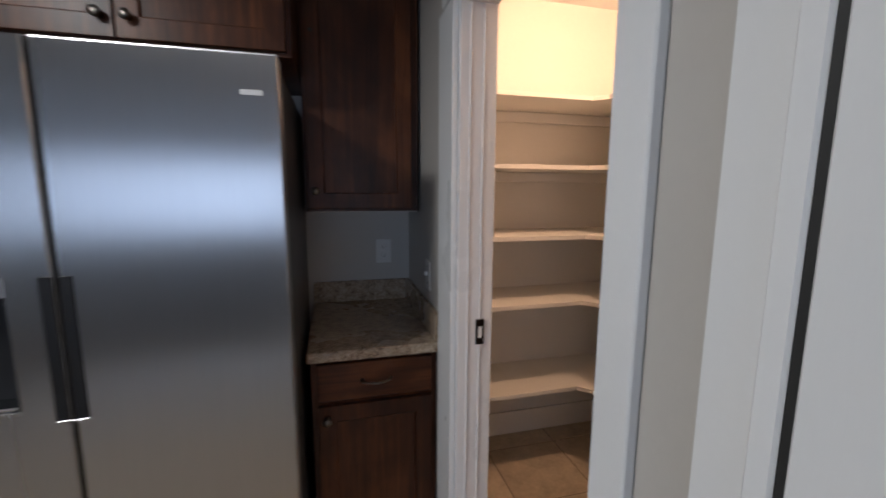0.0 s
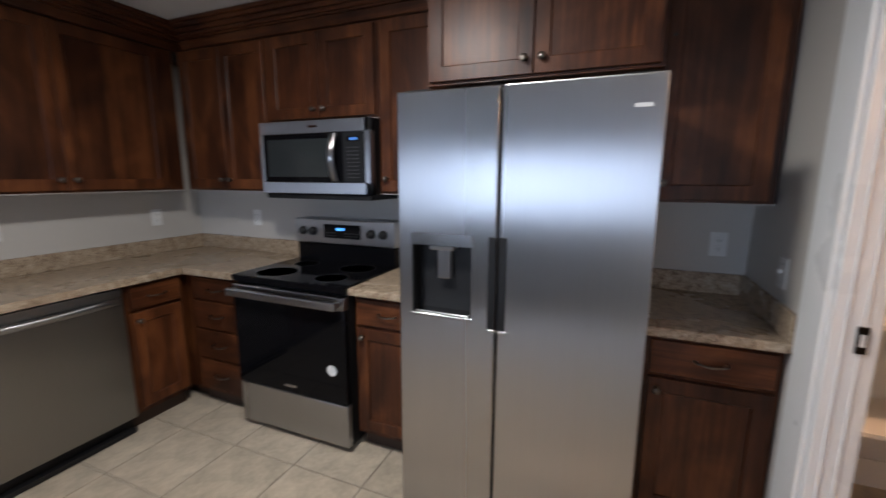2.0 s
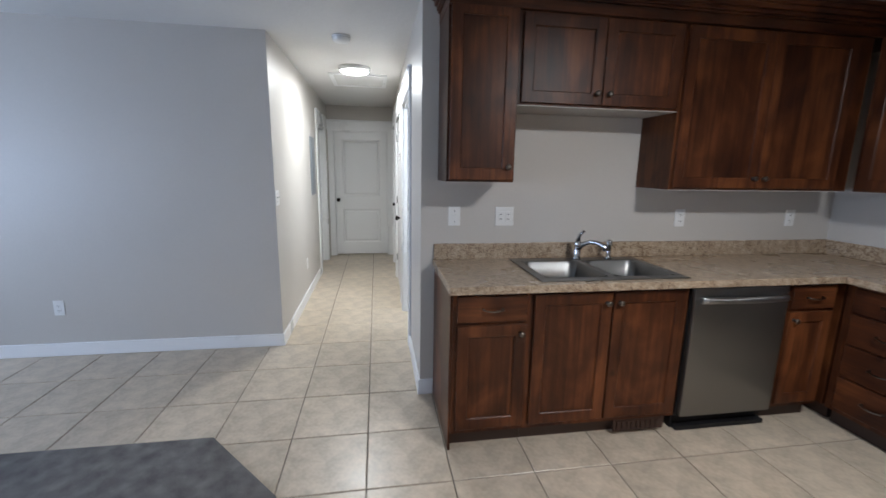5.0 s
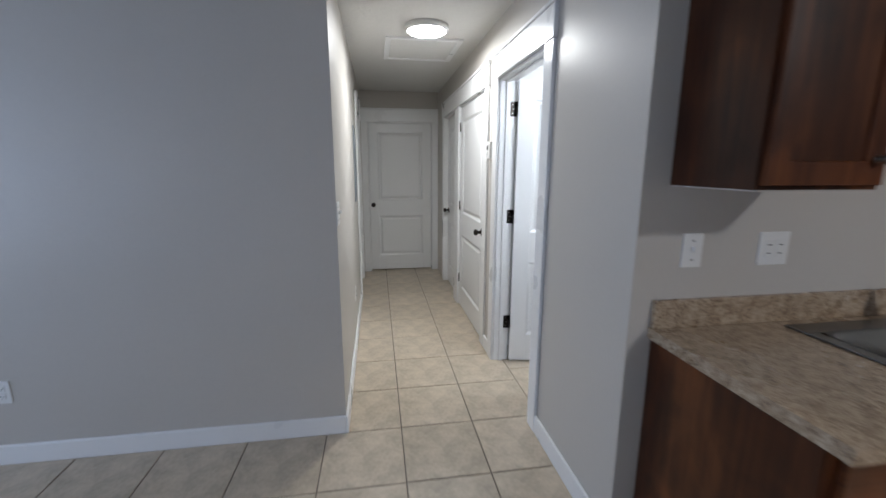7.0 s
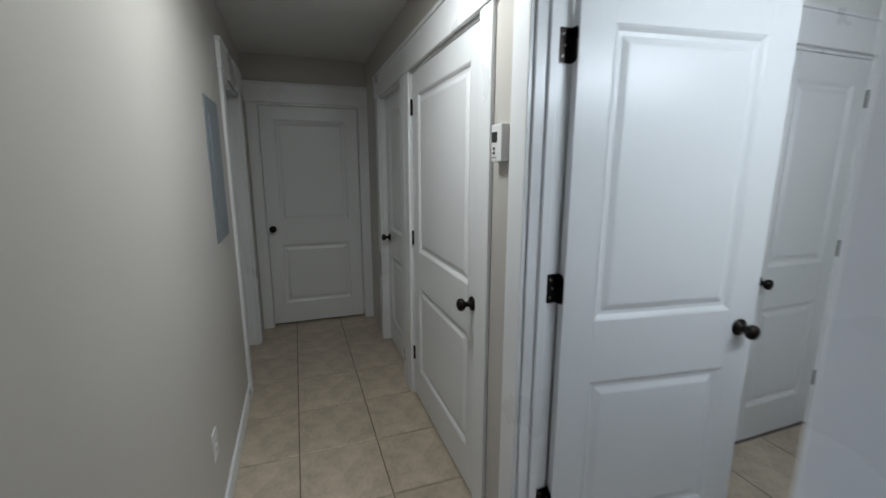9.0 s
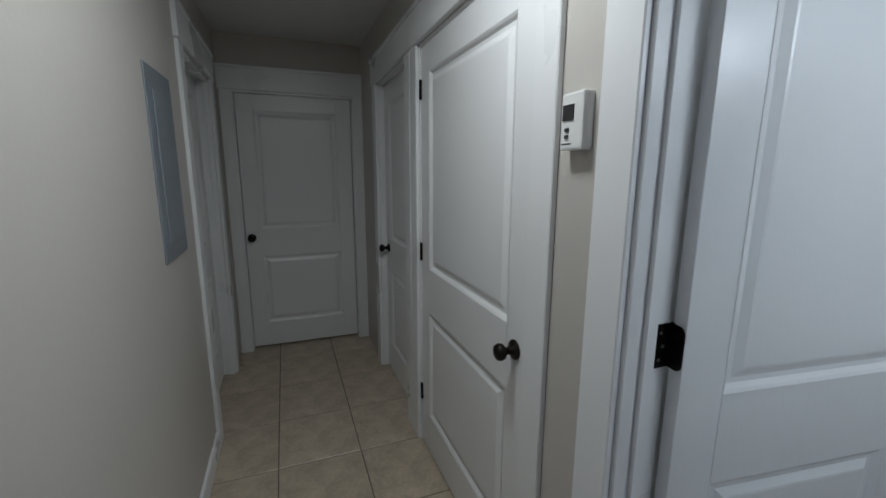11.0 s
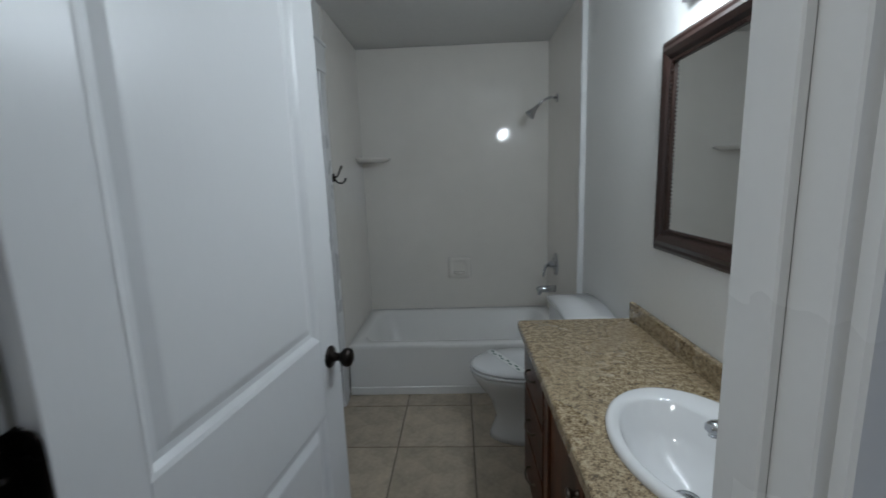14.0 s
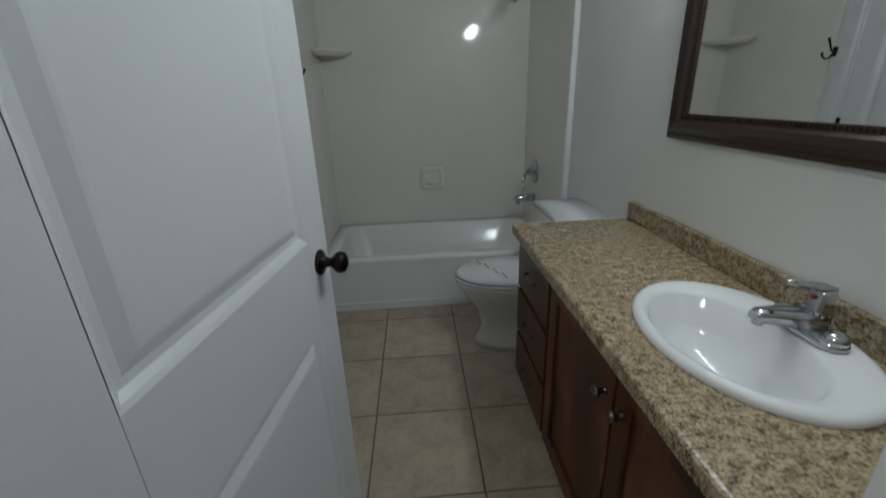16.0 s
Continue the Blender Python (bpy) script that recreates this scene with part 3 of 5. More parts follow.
# living room window
wd = thing("window_1", (1.45, -7.56, 1.3), "wide white framed living room window", "window", kind="structure")
part("window_frame", boxes((-2.05, -1.99, -0.04, 0.06, -0.585, 0.635), (1.99, 2.05, -0.04, 0.06, -0.585, 0.635), (-1.99, 1.99, -0.04, 0.06, -0.585, -0.53), (-1.99, 1.99, -0.04, 0.06, 0.58, 0.635), *[(x - 0.03, x + 0.03, -0.04, 0.06, -0.53, 0.58) for x in (-1.0, 0.0, 1.0)], bev=0.004), TRIM, wd)
for x in (-1.5, -0.5, 0.5, 1.5):
    g = part("pane", boxes((x - 0.48, x + 0.48, -0.003, 0.003, -0.53, 0.58)), GLASS, wd)
    g.visible_shadow = False
solid("backdrop", boxes((-1.6, 4.6, -8.02, -8.0, -0.2, 3.2)), SKYG, "pale daylight beyond the window", "backdrop", "structure")

# ---------------- kitchen cabinets ----------------


def shaker(bm_frame, bm_panel, w, h, d=0.02, rail=0.062):
    """Shaker front in x 0..w, z 0..h, y from -d (front) to 0."""
    e = 0.002
    loops = []
    for i, y in ((0, 0), (0, -d + e), (e, -d), (rail - 0.004, -d), (rail, -d + 0.004), (rail, 0)):
        loops.append([bm_frame.verts.new(p) for p in ((i, y, i), (w - i, y, i), (w - i, y, h - i), (i, y, h - i))])
    for p, q in zip(loops, loops[1:] + loops[:1]):
        for k in range(4):
            bm_frame.faces.new((p[k], p[(k + 1) % 4], q[(k + 1) % 4], q[k]))
    box(bm_panel, rail - 0.004, w - rail + 0.004, -d + 0.010, -0.004, rail - 0.004, h - rail + 0.004)


def knob(bm, x, z, y):
    lathe(bm, Matrix.Translation((x, y, z)) @ Matrix.Rotation(radians(90), 4, "X"), [(0.011, 0), (0.008, 0.004), (0.006, 0.013), (0.012, 0.018), (0.0155, 0.023), (0.013, 0.029), (0.003, 0.031)], 16)


def pull(bm, x, z, y, w=0.10):
    tube(bm, [(x - w / 2, y, z), (x - w / 2, y - 0.016, z), (x - w * 0.3, y - 0.024, z - 0.003), (x, y - 0.027, z - 0.006), (x + w * 0.3, y - 0.024, z - 0.003), (x + w / 2, y - 0.016, z), (x + w / 2, y, z)], [0.006, 0.0045, 0.004, 0.005, 0.004, 0.0045, 0.006], 8)


def cabinet(name, w, depth, h, fronts, m, label, group, toe=0.0, side=False, under=False, hollow=0.0):
    """Box with fronts. Local x along the wall, y from 0 (wall) to -depth, z up. fronts: (kind, x0, x1, z0, z1, hardware x, hardware z)."""
    c = thing(name, (0, 0, 0), label, "cabinet", group)
    f = depth - 0.02
    bm = bmesh.new()
    if hollow:
        box(bm, 0.0, w, -f, 0, toe, hollow)
        box(bm, 0.0, w, -f, -f + 0.02, hollow, h)
        box(bm, 0.0, 0.018, -f + 0.02, 0, hollow, h)
        box(bm, w - 0.018, w, -f + 0.02, 0, hollow, h)
    else:
        box(bm, 0.0, w, -f, 0, toe, h)
    body = part("body", bm, WOOD, c)
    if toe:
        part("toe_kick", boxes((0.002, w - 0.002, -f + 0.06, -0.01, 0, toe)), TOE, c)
    if under:
        part("underside", boxes((0.001, w - 0.001, -f + 0.0, -0.002, -0.004, 0.0)), UNDER, c, "pale underside panel")
    for kind, x0, x1, z0, z1, kx, kz in fronts:
        if kind == "door":
            a, b = bmesh.new(), bmesh.new()
            shaker(a, b, x1 - x0, z1 - z0)
            for q in (a, b):
                bmesh.ops.translate(q, verts=q.verts, vec=(x0, -f, z0))
            d = part("door", a, WOOD, c)
            part("door_panel", b, WOOD, d)
            if kx is not None:
                bm = bmesh.new()
                knob(bm, kx, kz, -depth)
                part("knob", bm, PEWTER, d, "round dark pewter knob")
        else:
            d = part("drawer", boxes((x0, x1, -depth, -f, z0, z1), bev=0.0025), WOODH, c)
            bm = bmesh.new()
            pull(bm, (x0 + x1) / 2, (z0 + z1) / 2, -depth)
            part("pull", bm, PEWTER, d, "arched dark pewter pull")
    c.matrix_world = m
    return c


G = "kitchen base cabinets"
TO_W = 90   # turns a unit to the sink wall, its x running north


def base_fronts(w, hinge_right=False, g=0.02):
    return [("drawer", g, w - g, 0.72, 0.855, None, None), ("door", g, w - g, 0.13, 0.70, (g + 0.03) if hinge_right else (w - g - 0.03), 0.655)]


BH = 0.875
cabinet("base_cabinet", 0.40, 0.61, BH, base_fronts(0.40), pose(0, -2.885, 0, 0, 0, TO_W), "dark stained base cabinet with a drawer at the counter's end", G, 0.10)
structure_end = boxes((0.005, 0.585, -2.899, -2.886, 0, BH), bev=0.001)
solid("end_panel", structure_end, WOOD, "dark stained end panel of the sink cabinets", "cabinet panel", at=(0.3, -2.892, 0))
cabinet("sink_cabinet", 0.90, 0.61, BH, [("door", 0.02, 0.445, 0.13, 0.855, 0.415, 0.80), ("door", 0.455, 0.88, 0.13, 0.855, 0.485, 0.80)], pose(0, -2.485, 0, 0, 0, TO_W), "dark stained two-door sink base cabinet", G, 0.10, hollow=0.68)
cabinet("base_cabinet", 0.33, 0.61, BH, base_fronts(0.33, True), pose(0, -0.955, 0, 0, 0, TO_W), "narrow dark stained base cabinet beside the dishwasher", G, 0.10)
cabinet("corner_cabinet", 0.60, 0.60, BH, [], pose(0, -0.0, 0), "dark stained blind corner base cabinet", G, 0.10)
cabinet("drawer_cabinet", 0.455, 0.61, BH, [("drawer", 0.05, 0.435, a, b, None, None) for a, b in ((0.13, 0.32), (0.335, 0.52), (0.535, 0.705), (0.72, 0.855))], pose(0.625, 0, 0), "dark stained four-drawer base cabinet beside the range", G, 0.10)
cabinet("base_cabinet", 0.40, 0.61, BH, base_fronts(0.40, True), pose(1.865, 0, 0), "dark stained base cabinet between range and refrigerator", G, 0.10)
cabinet("base_cabinet", 0.445, 0.61, BH, base_fronts(0.445, True), pose(3.215, 0, 0), "dark stained base cabinet beside the pantry", G, 0.10)
# floor vent grille in the toe kick under the sink
solid("toe_vent", boxes(*[(0.588, 0.594, -1.93 + 0.03 * k, -1.91 + 0.03 * k, 0.035, 0.085) for k in range(9)], (0.584, 0.588, -1.95, -1.64, 0.025, 0.095)), TOE, "dark slotted heating vent in the toe kick", "vent", at=(0.588, -1.8, 0.025))

U = "kitchen wall cabinets"
UB, UT = 1.375, 2.27


def doors2(w, h, kz=0.06, g=0.015):
    return [("door", g, w / 2 - 0.003, 0.012, h - 0.012, w / 2 - 0.035, kz), ("door", w / 2 + 0.003, w - g, 0.012, h - 0.012, w / 2 + 0.035, kz)]


H = UT - UB
cabinet("wall_cabinet", 0.372, 0.33, H, [("door", 0.012, 0.36, 0.012, H - 0.012, 0.33, 0.08)], pose(0, -2.885, UB + 0.03, 0, 0, TO_W), "tall dark stained wall cabinet at the hall end", U, under=True)
cabinet("wall_cabinet", 0.936, 0.33, UT - 1.81, doors2(0.936, UT - 1.81, 0.07), pose(0, -2.511, 1.81, 0, 0, TO_W), "short dark stained wall cabinet above the sink", U, under=True)
cabinet("wall_cabinet", 1.235, 0.33, H, doors2(1.14, H, 0.07), pose(0, -1.572, UB, 0, 0, TO_W), "two-door dark stained wall cabinet by the corner", U, under=True)
cabinet("wall_cabinet", 0.765, 0.33, H, [("door", 0.03, 0.385, 0.012, H - 0.012, 0.355, 0.07), ("door", 0.391, 0.745, 0.012, H - 0.012, 0.42, 0.07)], pose(0.335, 0, UB), "two-door dark stained wall cabinet by the corner", U, under=True)
cabinet("wall_cabinet", 0.76, 0.33, UT - 1.785, doors2(0.76, UT - 1.785, 0.06), pose(1.102, 0, 1.785), "short dark stained wall cabinet above the microwave", U, under=True)
cabinet("wall_cabinet", 0.40, 0.33, H, [("door", 0.02, 0.38, 0.012, H - 0.012, 0.05, 0.08)], pose(1.864, 0, UB), "dark stained wall cabinet beside the refrigerator", U, under=True)
cabinet("wall_cabinet", 0.93, 0.585, UT - 1.86, doors2(0.93, UT - 1.86, 0.07), pose(2.268, 0, 1.86), "deep dark stained wall cabinet above the refrigerator", U)
cabinet("wall_cabinet", 0.445, 0.33, H, [("door", 0.012, 0.415, 0.012, H - 0.012, 0.04, 0.08)], pose(3.205, 0, UB - 0.01), "dark stained wall cabinet beside the pantry", U, under=True)


def crown_run(rows, name, label):
    """Stepped crown moulding: (x0, x1, y0, y1) footprints that grow towards the ceiling."""
    bm = bmesh.new()
    for x0, x1, y0, y1, ex, ey in rows:
        for z0, z1, o in ((UT + 0.0, UT + 0.055, 0.004), (UT + 0.055, UT + 0.068, 0.014), (UT + 0.068, UT + 0.09, 0.022), (UT + 0.09, UT + 0.118, 0.034), (UT + 0.118, UT + 0.142, 0.048), (UT + 0.142, CH - 0.002, 0.058)):
            box(bm, x0, x1 + ex * o, y0 - ey * o, y1, z0, z1, 0.004)
    return solid(name, bm, WOODH, label, "crown moulding", at=(rows[0][0], rows[0][2], UT))


crown_run([(0.001, 0.33, -2.884, -0.001, 1, 1)], "crown_moulding", "dark stained crown moulding above the sink cabinets")
crown_run([(0.40, 2.267, -0.33, -0.001, 0, 1)], "crown_moulding", "dark stained crown moulding above the range cabinets")
crown_run([(2.268, 3.198, -0.585, -0.001, 1, 1)], "crown_moulding", "dark stained crown moulding above the refrigerator")
crown_run([(3.26, 3.652, -0.33, -0.001, 0, 1)], "crown_moulding", "dark stained crown moulding beside the pantry")

# worktops with rolled edge and backsplash
CT0, CT1 = 0.876, 0.914
SY0, SY1, SX0, SX1 = -2.405, -1.62, 0.095, 0.565


def worktop(name, rows, splash, label):
    t = thing(name, (rows[0][0], rows[0][2], CT0), label, "countertop")
    o = Vector(t.location)
    bm = boxes(*rows, bev=0.010, seg=3)
    bmesh.ops.translate(bm, verts=bm.verts, vec=-o)
    part("top", bm, COUNTER, t)
    bm = boxes(*splash, bev=0.005, seg=2)
    bmesh.ops.translate(bm, verts=bm.verts, vec=-o)
    part("backsplash", bm, COUNTER, t)


bm_top = bmesh.new()
t = thing("worktop", (0, -2.91, CT0), "speckled beige-brown laminate worktop with a sink cutout", "countertop")
for r in ((0, 0.64, -2.91, SY0), (0, SX0, SY0, SY1), (SX1, 0.64, SY0, SY1), (0, 0.64, SY1, 0), (0.64, 1.088, -0.64, 0)):
    box(bm_top, *r, CT0, CT1)
bmesh.ops.remove_doubles(bm_top, verts=bm_top.verts, dist=0.0005)
bmesh.ops.translate(bm_top, verts=bm_top.verts, vec=(0, 2.91, -CT0))
part("top", bm_top, COUNTER, t)
bm = boxes((0.630, 0.646, -2.914, -0.646, CT0 - 0.002, CT1 + 0.001), (0.646, 1.088, -0.646, -0.630, CT0 - 0.002, CT1 + 0.001), bev=0.006, seg=3)
bmesh.ops.translate(bm, verts=bm.verts, vec=(0, 2.91, -CT0))
part("edge", bm, COUNTER, t)
bm = boxes((0, 0.02, -2.905, 0, CT1, CT1 + 0.10), (0.02, 1.088, -0.02, 0, CT1, CT1 + 0.10), bev=0.004, seg=2)
bmesh.ops.translate(bm, verts=bm.verts, vec=(0, 2.91, -CT0))
part("backsplash", bm, COUNTER, t)
worktop("worktop", [(1.855, 2.27, -0.645, 0, CT0, CT1)], [(1.855, 2.27, -0.02, 0, CT1, CT1 + 0.10)], "speckled beige laminate worktop between range and refrigerator")
worktop("worktop", [(3.205, XE, -0.645, 0, CT0, CT1)], [(3.205, XE - 0.02, -0.02, 0, CT1, CT1 + 0.10), (XE - 0.02, XE, -0.64, 0, CT1, CT1 + 0.10)], "speckled brown laminate worktop beside the pantry")

# double sink
sk = thing("kitchen_sink", (0.33, -2.01, CT1), "stainless double-bowl drop-in sink", "sink")


def rrect(cx, cy, hx_, hy_, r, z, n=6):
    out = []
    for k, (sx, sy) in enumerate(((1, 1), (-1, 1), (-1, -1), (1, -1))):
        for i in range(n):
            a = math.pi / 2 * (k + i / (n - 1))
            out.append((cx + sx * (hx_ - r) + r * math.cos(a), cy + sy * (hy_ - r) + r * math.sin(a), z))
    return out


rim = boxes((-0.265, -0.185, -0.42, 0.42, 0.001, 0.008), (0.205, 0.265, -0.42, 0.42, 0.001, 0.008), (-0.185, 0.205, -0.42, -0.375, 0.001, 0.008), (-0.185, 0.205, 0.375, 0.42, 0.001, 0.008), (-0.185, 0.205, -0.02, 0.02, 0.001, 0.008), bev=0.003, seg=2)
part("rim", rim, SINKM, sk)
for cy in (-0.1975, 0.1975):
    bm = bmesh.new()
    loft(bm, [rrect(0.01, cy, 0.197, 0.179, 0.05, 0.0085), rrect(0.01, cy, 0.188, 0.170, 0.05, 0.002), rrect(0.01, cy, 0.178, 0.160, 0.055, -0.10), rrect(0.01, cy, 0.165, 0.147, 0.06, -0.155), rrect(0.01, cy, 0.12, 0.10, 0.06, -0.17), rrect(0.01, cy, 0.03, 0.03, 0.025, -0.174)], False)
    b = part("bowl", bm, SINKM, sk)
    bm = bmesh.new()
    lathe(bm, Matrix.Translation((0.01, cy, -0.178)), [(0.045, 0), (0.042, 0.006), (0.03, 0.004), (0.005, 0.002)], 20)
    part("drain", bm, CHROME, b)
fa = thing("kitchen_faucet", (0.105, -2.0, CT1 + 0.008), "chrome single-lever kitchen faucet", "faucet")
bm = bmesh.new()
lathe(bm, Matrix.Identity(4), [(0.028, 0), (0.027, 0.01), (0.021, 0.02), (0.02, 0.09), (0.022, 0.105), (0.014, 0.12)], 20)
part("base", bm, CHROME, fa)
bm = bmesh.new()
tube(bm, [(0.0, 0, 0.06), (0.035, 0.015, 0.10), (0.08, 0.04, 0.125), (0.13, 0.065, 0.125), (0.165, 0.085, 0.11), (0.175, 0.09, 0.085)], [0.017, 0.015, 0.0135, 0.013, 0.014, 0.015], 14)
part("spout", bm, CHROME, fa)
bm = bmesh.new()
tube(bm, [(0, 0, 0.105), (0.004, 0.0, 0.135), (0.02, 0.004, 0.165), (0.045, 0.012, 0.185)], [0.016, 0.012, 0.009, 0.007], 12)
part("lever", bm, CHROME, fa)
sy_ = thing("side_sprayer", (0.115, -1.79, CT1 + 0.008), "chrome side sprayer standing on the sink rim", "sprayer")
bm = bmesh.new()
lathe(bm, Matrix.Identity(4), [(0.024, 0), (0.022, 0.012), (0.013, 0.02), (0.014, 0.06), (0.018, 0.09), (0.019, 0.115), (0.01, 0.125)], 18)
part("body", bm, CHROME, sy_)

# dishwasher
dw = thing("dishwasher", (0, -1.57, 0), "stainless built-in dishwasher with a bar handle", "dishwasher")
part("body", boxes((0.02, 0.585, 0.0, 0.60, 0.09, 0.868)), BLACKP, dw)
part("door", boxes((0.585, 0.622, 0.006, 0.594, 0.105, 0.80), (0.585, 0.618, 0.006, 0.594, 0.80, 0.862), bev=0.004, seg=2), STEELD, dw)
part("toe_panel", boxes((0.50, 0.56, 0.0, 0.60, 0.0, 0.10), (0.56, 0.60, 0.01, 0.59, 0.005, 0.03)), BLACKP, dw)
bm = bmesh.new()
loft(bm, [[(0.622 + 0.018 * math.sin(math.pi * k / 12) + dx, 0.03 + 0.54 * k / 12, 0.80 + dz) for dx, dz in ((0.004, -0.016), (0.022, -0.016), (0.026, 0.0), (0.022, 0.016), (0.004, 0.016))] for k in range(13)])
part("handle", bm, STEEL, dw, "bowed stainless bar handle")

# range
rg = thing("range", (1.095, 0, 0), "freestanding stainless and black electric range", "range")
part("body", boxes((0.0, 0.755, -0.63, -0.03, 0.03, 0.90), (0.03, 0.725, -0.60, -0.05, 0.0, 0.03)), BLACKP, rg)
part("storage_drawer", boxes((0.0, 0.755, -0.668, -0.632, 0.035, 0.275), bev=0.004, seg=2), STEEL, rg)
od = part("oven_door", boxes((0.0, 0.755, -0.672, -0.632, 0.283, 0.80), bev=0.004, seg=2), BLACKG, rg)
part("door_top", boxes((0.0, 0.755, -0.676, -0.632, 0.80, 0.868), bev=0.004, seg=2), STEEL, rg)
bm = boxes((0.015, 0.045, -0.715, -0.676, 0.822, 0.852), (0.71, 0.74, -0.715, -0.676, 0.822, 0.852), (0.012, 0.743, -0.735, -0.712, 0.815, 0.858), bev=0.006, seg=2)
part("oven_handle", bm, STEEL, od, "flat stainless bar handle")
bm = bmesh.new()
cyl(bm, pose(0.665, -0.6725, 0.465, 90), 0.03, 0.002, 24)
part("sticker", bm, WHITEP, od, "round grey energy sticker")
part("badge", boxes((0.34, 0.42, -0.674, -0.672, 0.315, 0.328)), STEEL, od, "small silver maker's badge")
part("cooktop", boxes((-0.004, 0.759, -0.672, -0.10, 0.885, 0.922), bev=0.005, seg=2), BLACKG, rg, "black glass cooktop")
for bx, by, r in ((0.19, -0.52, 0.115), (0.57, -0.52, 0.09), (0.19, -0.27, 0.075), (0.57, -0.27, 0.105)):
    bm = bmesh.new()
    lathe(bm, Matrix.Translation((bx, by, 0.9221)), [(r, 0), (r, 0.0004), (r - 0.002, 0.0004), (r - 0.002, 0)], 40)
    part("burner_ring", bm, GREYP, rg, "thin grey burner ring")
part("backguard_lower", boxes((0.004, 0.751, -0.13, -0.03, 0.90, 1.035), bev=0.004), BLACKG, rg, "black glass splash panel")
bg = part("backguard", boxes((0.0, 0.755, -0.145, -0.01, 1.035, 1.195), bev=0.007, seg=2), STEEL, rg)
part("display", boxes((0.235, 0.515, -0.149, -0.145, 1.075, 1.165), bev=0.001), BLACKG, bg)
bm = boxes((0.335, 0.352, -0.1505, -0.149, 1.127, 1.143), (0.356, 0.373, -0.1505, -0.149, 1.127, 1.143), (0.379, 0.396, -0.1505, -0.149, 1.127, 1.143))
part("clock_digits", bm, BLUE, bg, "glowing blue clock digits")
for z in (1.09, 1.108):
    for k in (0, 1, 2, 5, 6, 7, 8):
        part("key_print", boxes((0.25 + 0.03 * k, 0.268 + 0.03 * k, -0.1500, -0.149, z, z + 0.004)), GREYP, bg)
for kx in (0.07, 0.15, 0.595, 0.68):
    bm = bmesh.new()
    lathe(bm, Matrix.Translation((kx, -0.145, 1.115)) @ Matrix.Rotation(radians(90), 4, "X"), [(0.029, 0), (0.028, 0.012), (0.023, 0.016), (0.02, 0.032), (0.004, 0.034)], 20)
    box(bm, kx - 0.004, kx + 0.004, -0.184, -0.165, 1.097, 1.133, 0.002)
    part("control_knob", bm, BLACKP, bg, "black round control knob")

# microwave
mw = thing("microwave", (1.10, 0, 1.35), "stainless over-the-range microwave with a curved handle", "microwave")
part("body", boxes((0.002, 0.758, -0.36, -0.002, 0.0, 0.425)), BLACKP, mw)
part("front_frame", boxes((0, 0.76, -0.405, -0.36, 0.355, 0.425), (0, 0.76, -0.405, -0.36, 0.02, 0.085), (0, 0.022, -0.405, -0.36, 0.085, 0.355), (0.725, 0.76, -0.405, -0.36, 0.02, 0.425), bev=0.003), STEEL, mw)
part("underside", boxes((0.01, 0.75, -0.385, -0.01, -0.012, 0.018), bev=0.004), BLACKP, mw)
wdw = part("door_glass", boxes((0.022, 0.585, -0.403, -0.36, 0.085, 0.355)), BLACKG, mw)
part("window", boxes((0.055, 0.50, -0.4045, -0.403, 0.115, 0.325), bev=0.0005), MWGLASS, wdw, "meshed dark glass window")
cp = part("control_panel", boxes((0.585, 0.725, -0.403, -0.36, 0.085, 0.355)), BLACKP, mw)
part("display", boxes((0.615, 0.69, -0.4045, -0.403, 0.305, 0.33)), BLACKG, cp)
part("clock_digits", boxes(*[(0.632 + 0.013 * k, 0.641 + 0.013 * k, -0.4055, -0.4045, 0.311, 0.324) for k in range(4)]), DIMBLUE, cp, "glowing blue clock digits")
part("keypad", boxes(*[(0.615 + 0.026 * i, 0.633 + 0.026 * i, -0.404, -0.403, 0.11 + 0.02 * k, 0.115 + 0.02 * k) for i in range(3) for k in range(9)]), GREYP, cp, "rows of grey key print")
bm = bmesh.new()
loft(bm, [[(0.535 + dx, -0.405 - 0.045 * math.sin(math.pi * (0.08 + 0.84 * k / 12)) + dy, 0.09 + 0.26 * k / 12) for dx, dy in ((-0.018, 0.008), (-0.018, -0.002), (-0.008, -0.009), (0.008, -0.009), (0.018, -0.002), (0.018, 0.008))] for k in range(13)])
part("handle", bm, STEEL, mw, "curved polished bar handle")
part("badge", boxes((0.36, 0.42, -0.4065, -0.405, 0.385, 0.398)), CHROME, mw, "small silver maker's badge")

# refrigerator
fr = thing("refrigerator", (2.291, -0.006, 0), "stainless side-by-side refrigerator with a water dispenser", "refrigerator")
FY, FM = -0.89, 0.400
part("body", boxes((0.006, 0.894, -0.81, -0.03, 0.02, 1.765), bev=0.004), GREYP, fr)
for hx3 in (0.02, 0.78):
    part("hinge_cover", boxes((hx3, hx3 + 0.10, -0.86, -0.74, 1.765, 1.785), bev=0.004), BLACKP, fr)
fl_ = bmesh.new()
dx0, dx1, dz0, dz1 = 0.058, 0.302, 0.93, 1.255
outer, hole, e = (0.0, FM - 0.005, 0.05, 1.775), (dx0, dx1, dz0, dz1), 0.005
rect = lambda q, y, i: [fl_.verts.new(p) for p in ((q[0] + i, y, q[2] + i), (q[1] - i, y, q[2] + i), (q[1] - i, y, q[3] - i), (q[0] + i, y, q[3] - i))]
loops = [rect(outer, -0.815, 0), rect(outer, FY + e, 0), rect(outer, FY, e), rect(hole, FY, 0), rect(hole, -0.815, 0)]
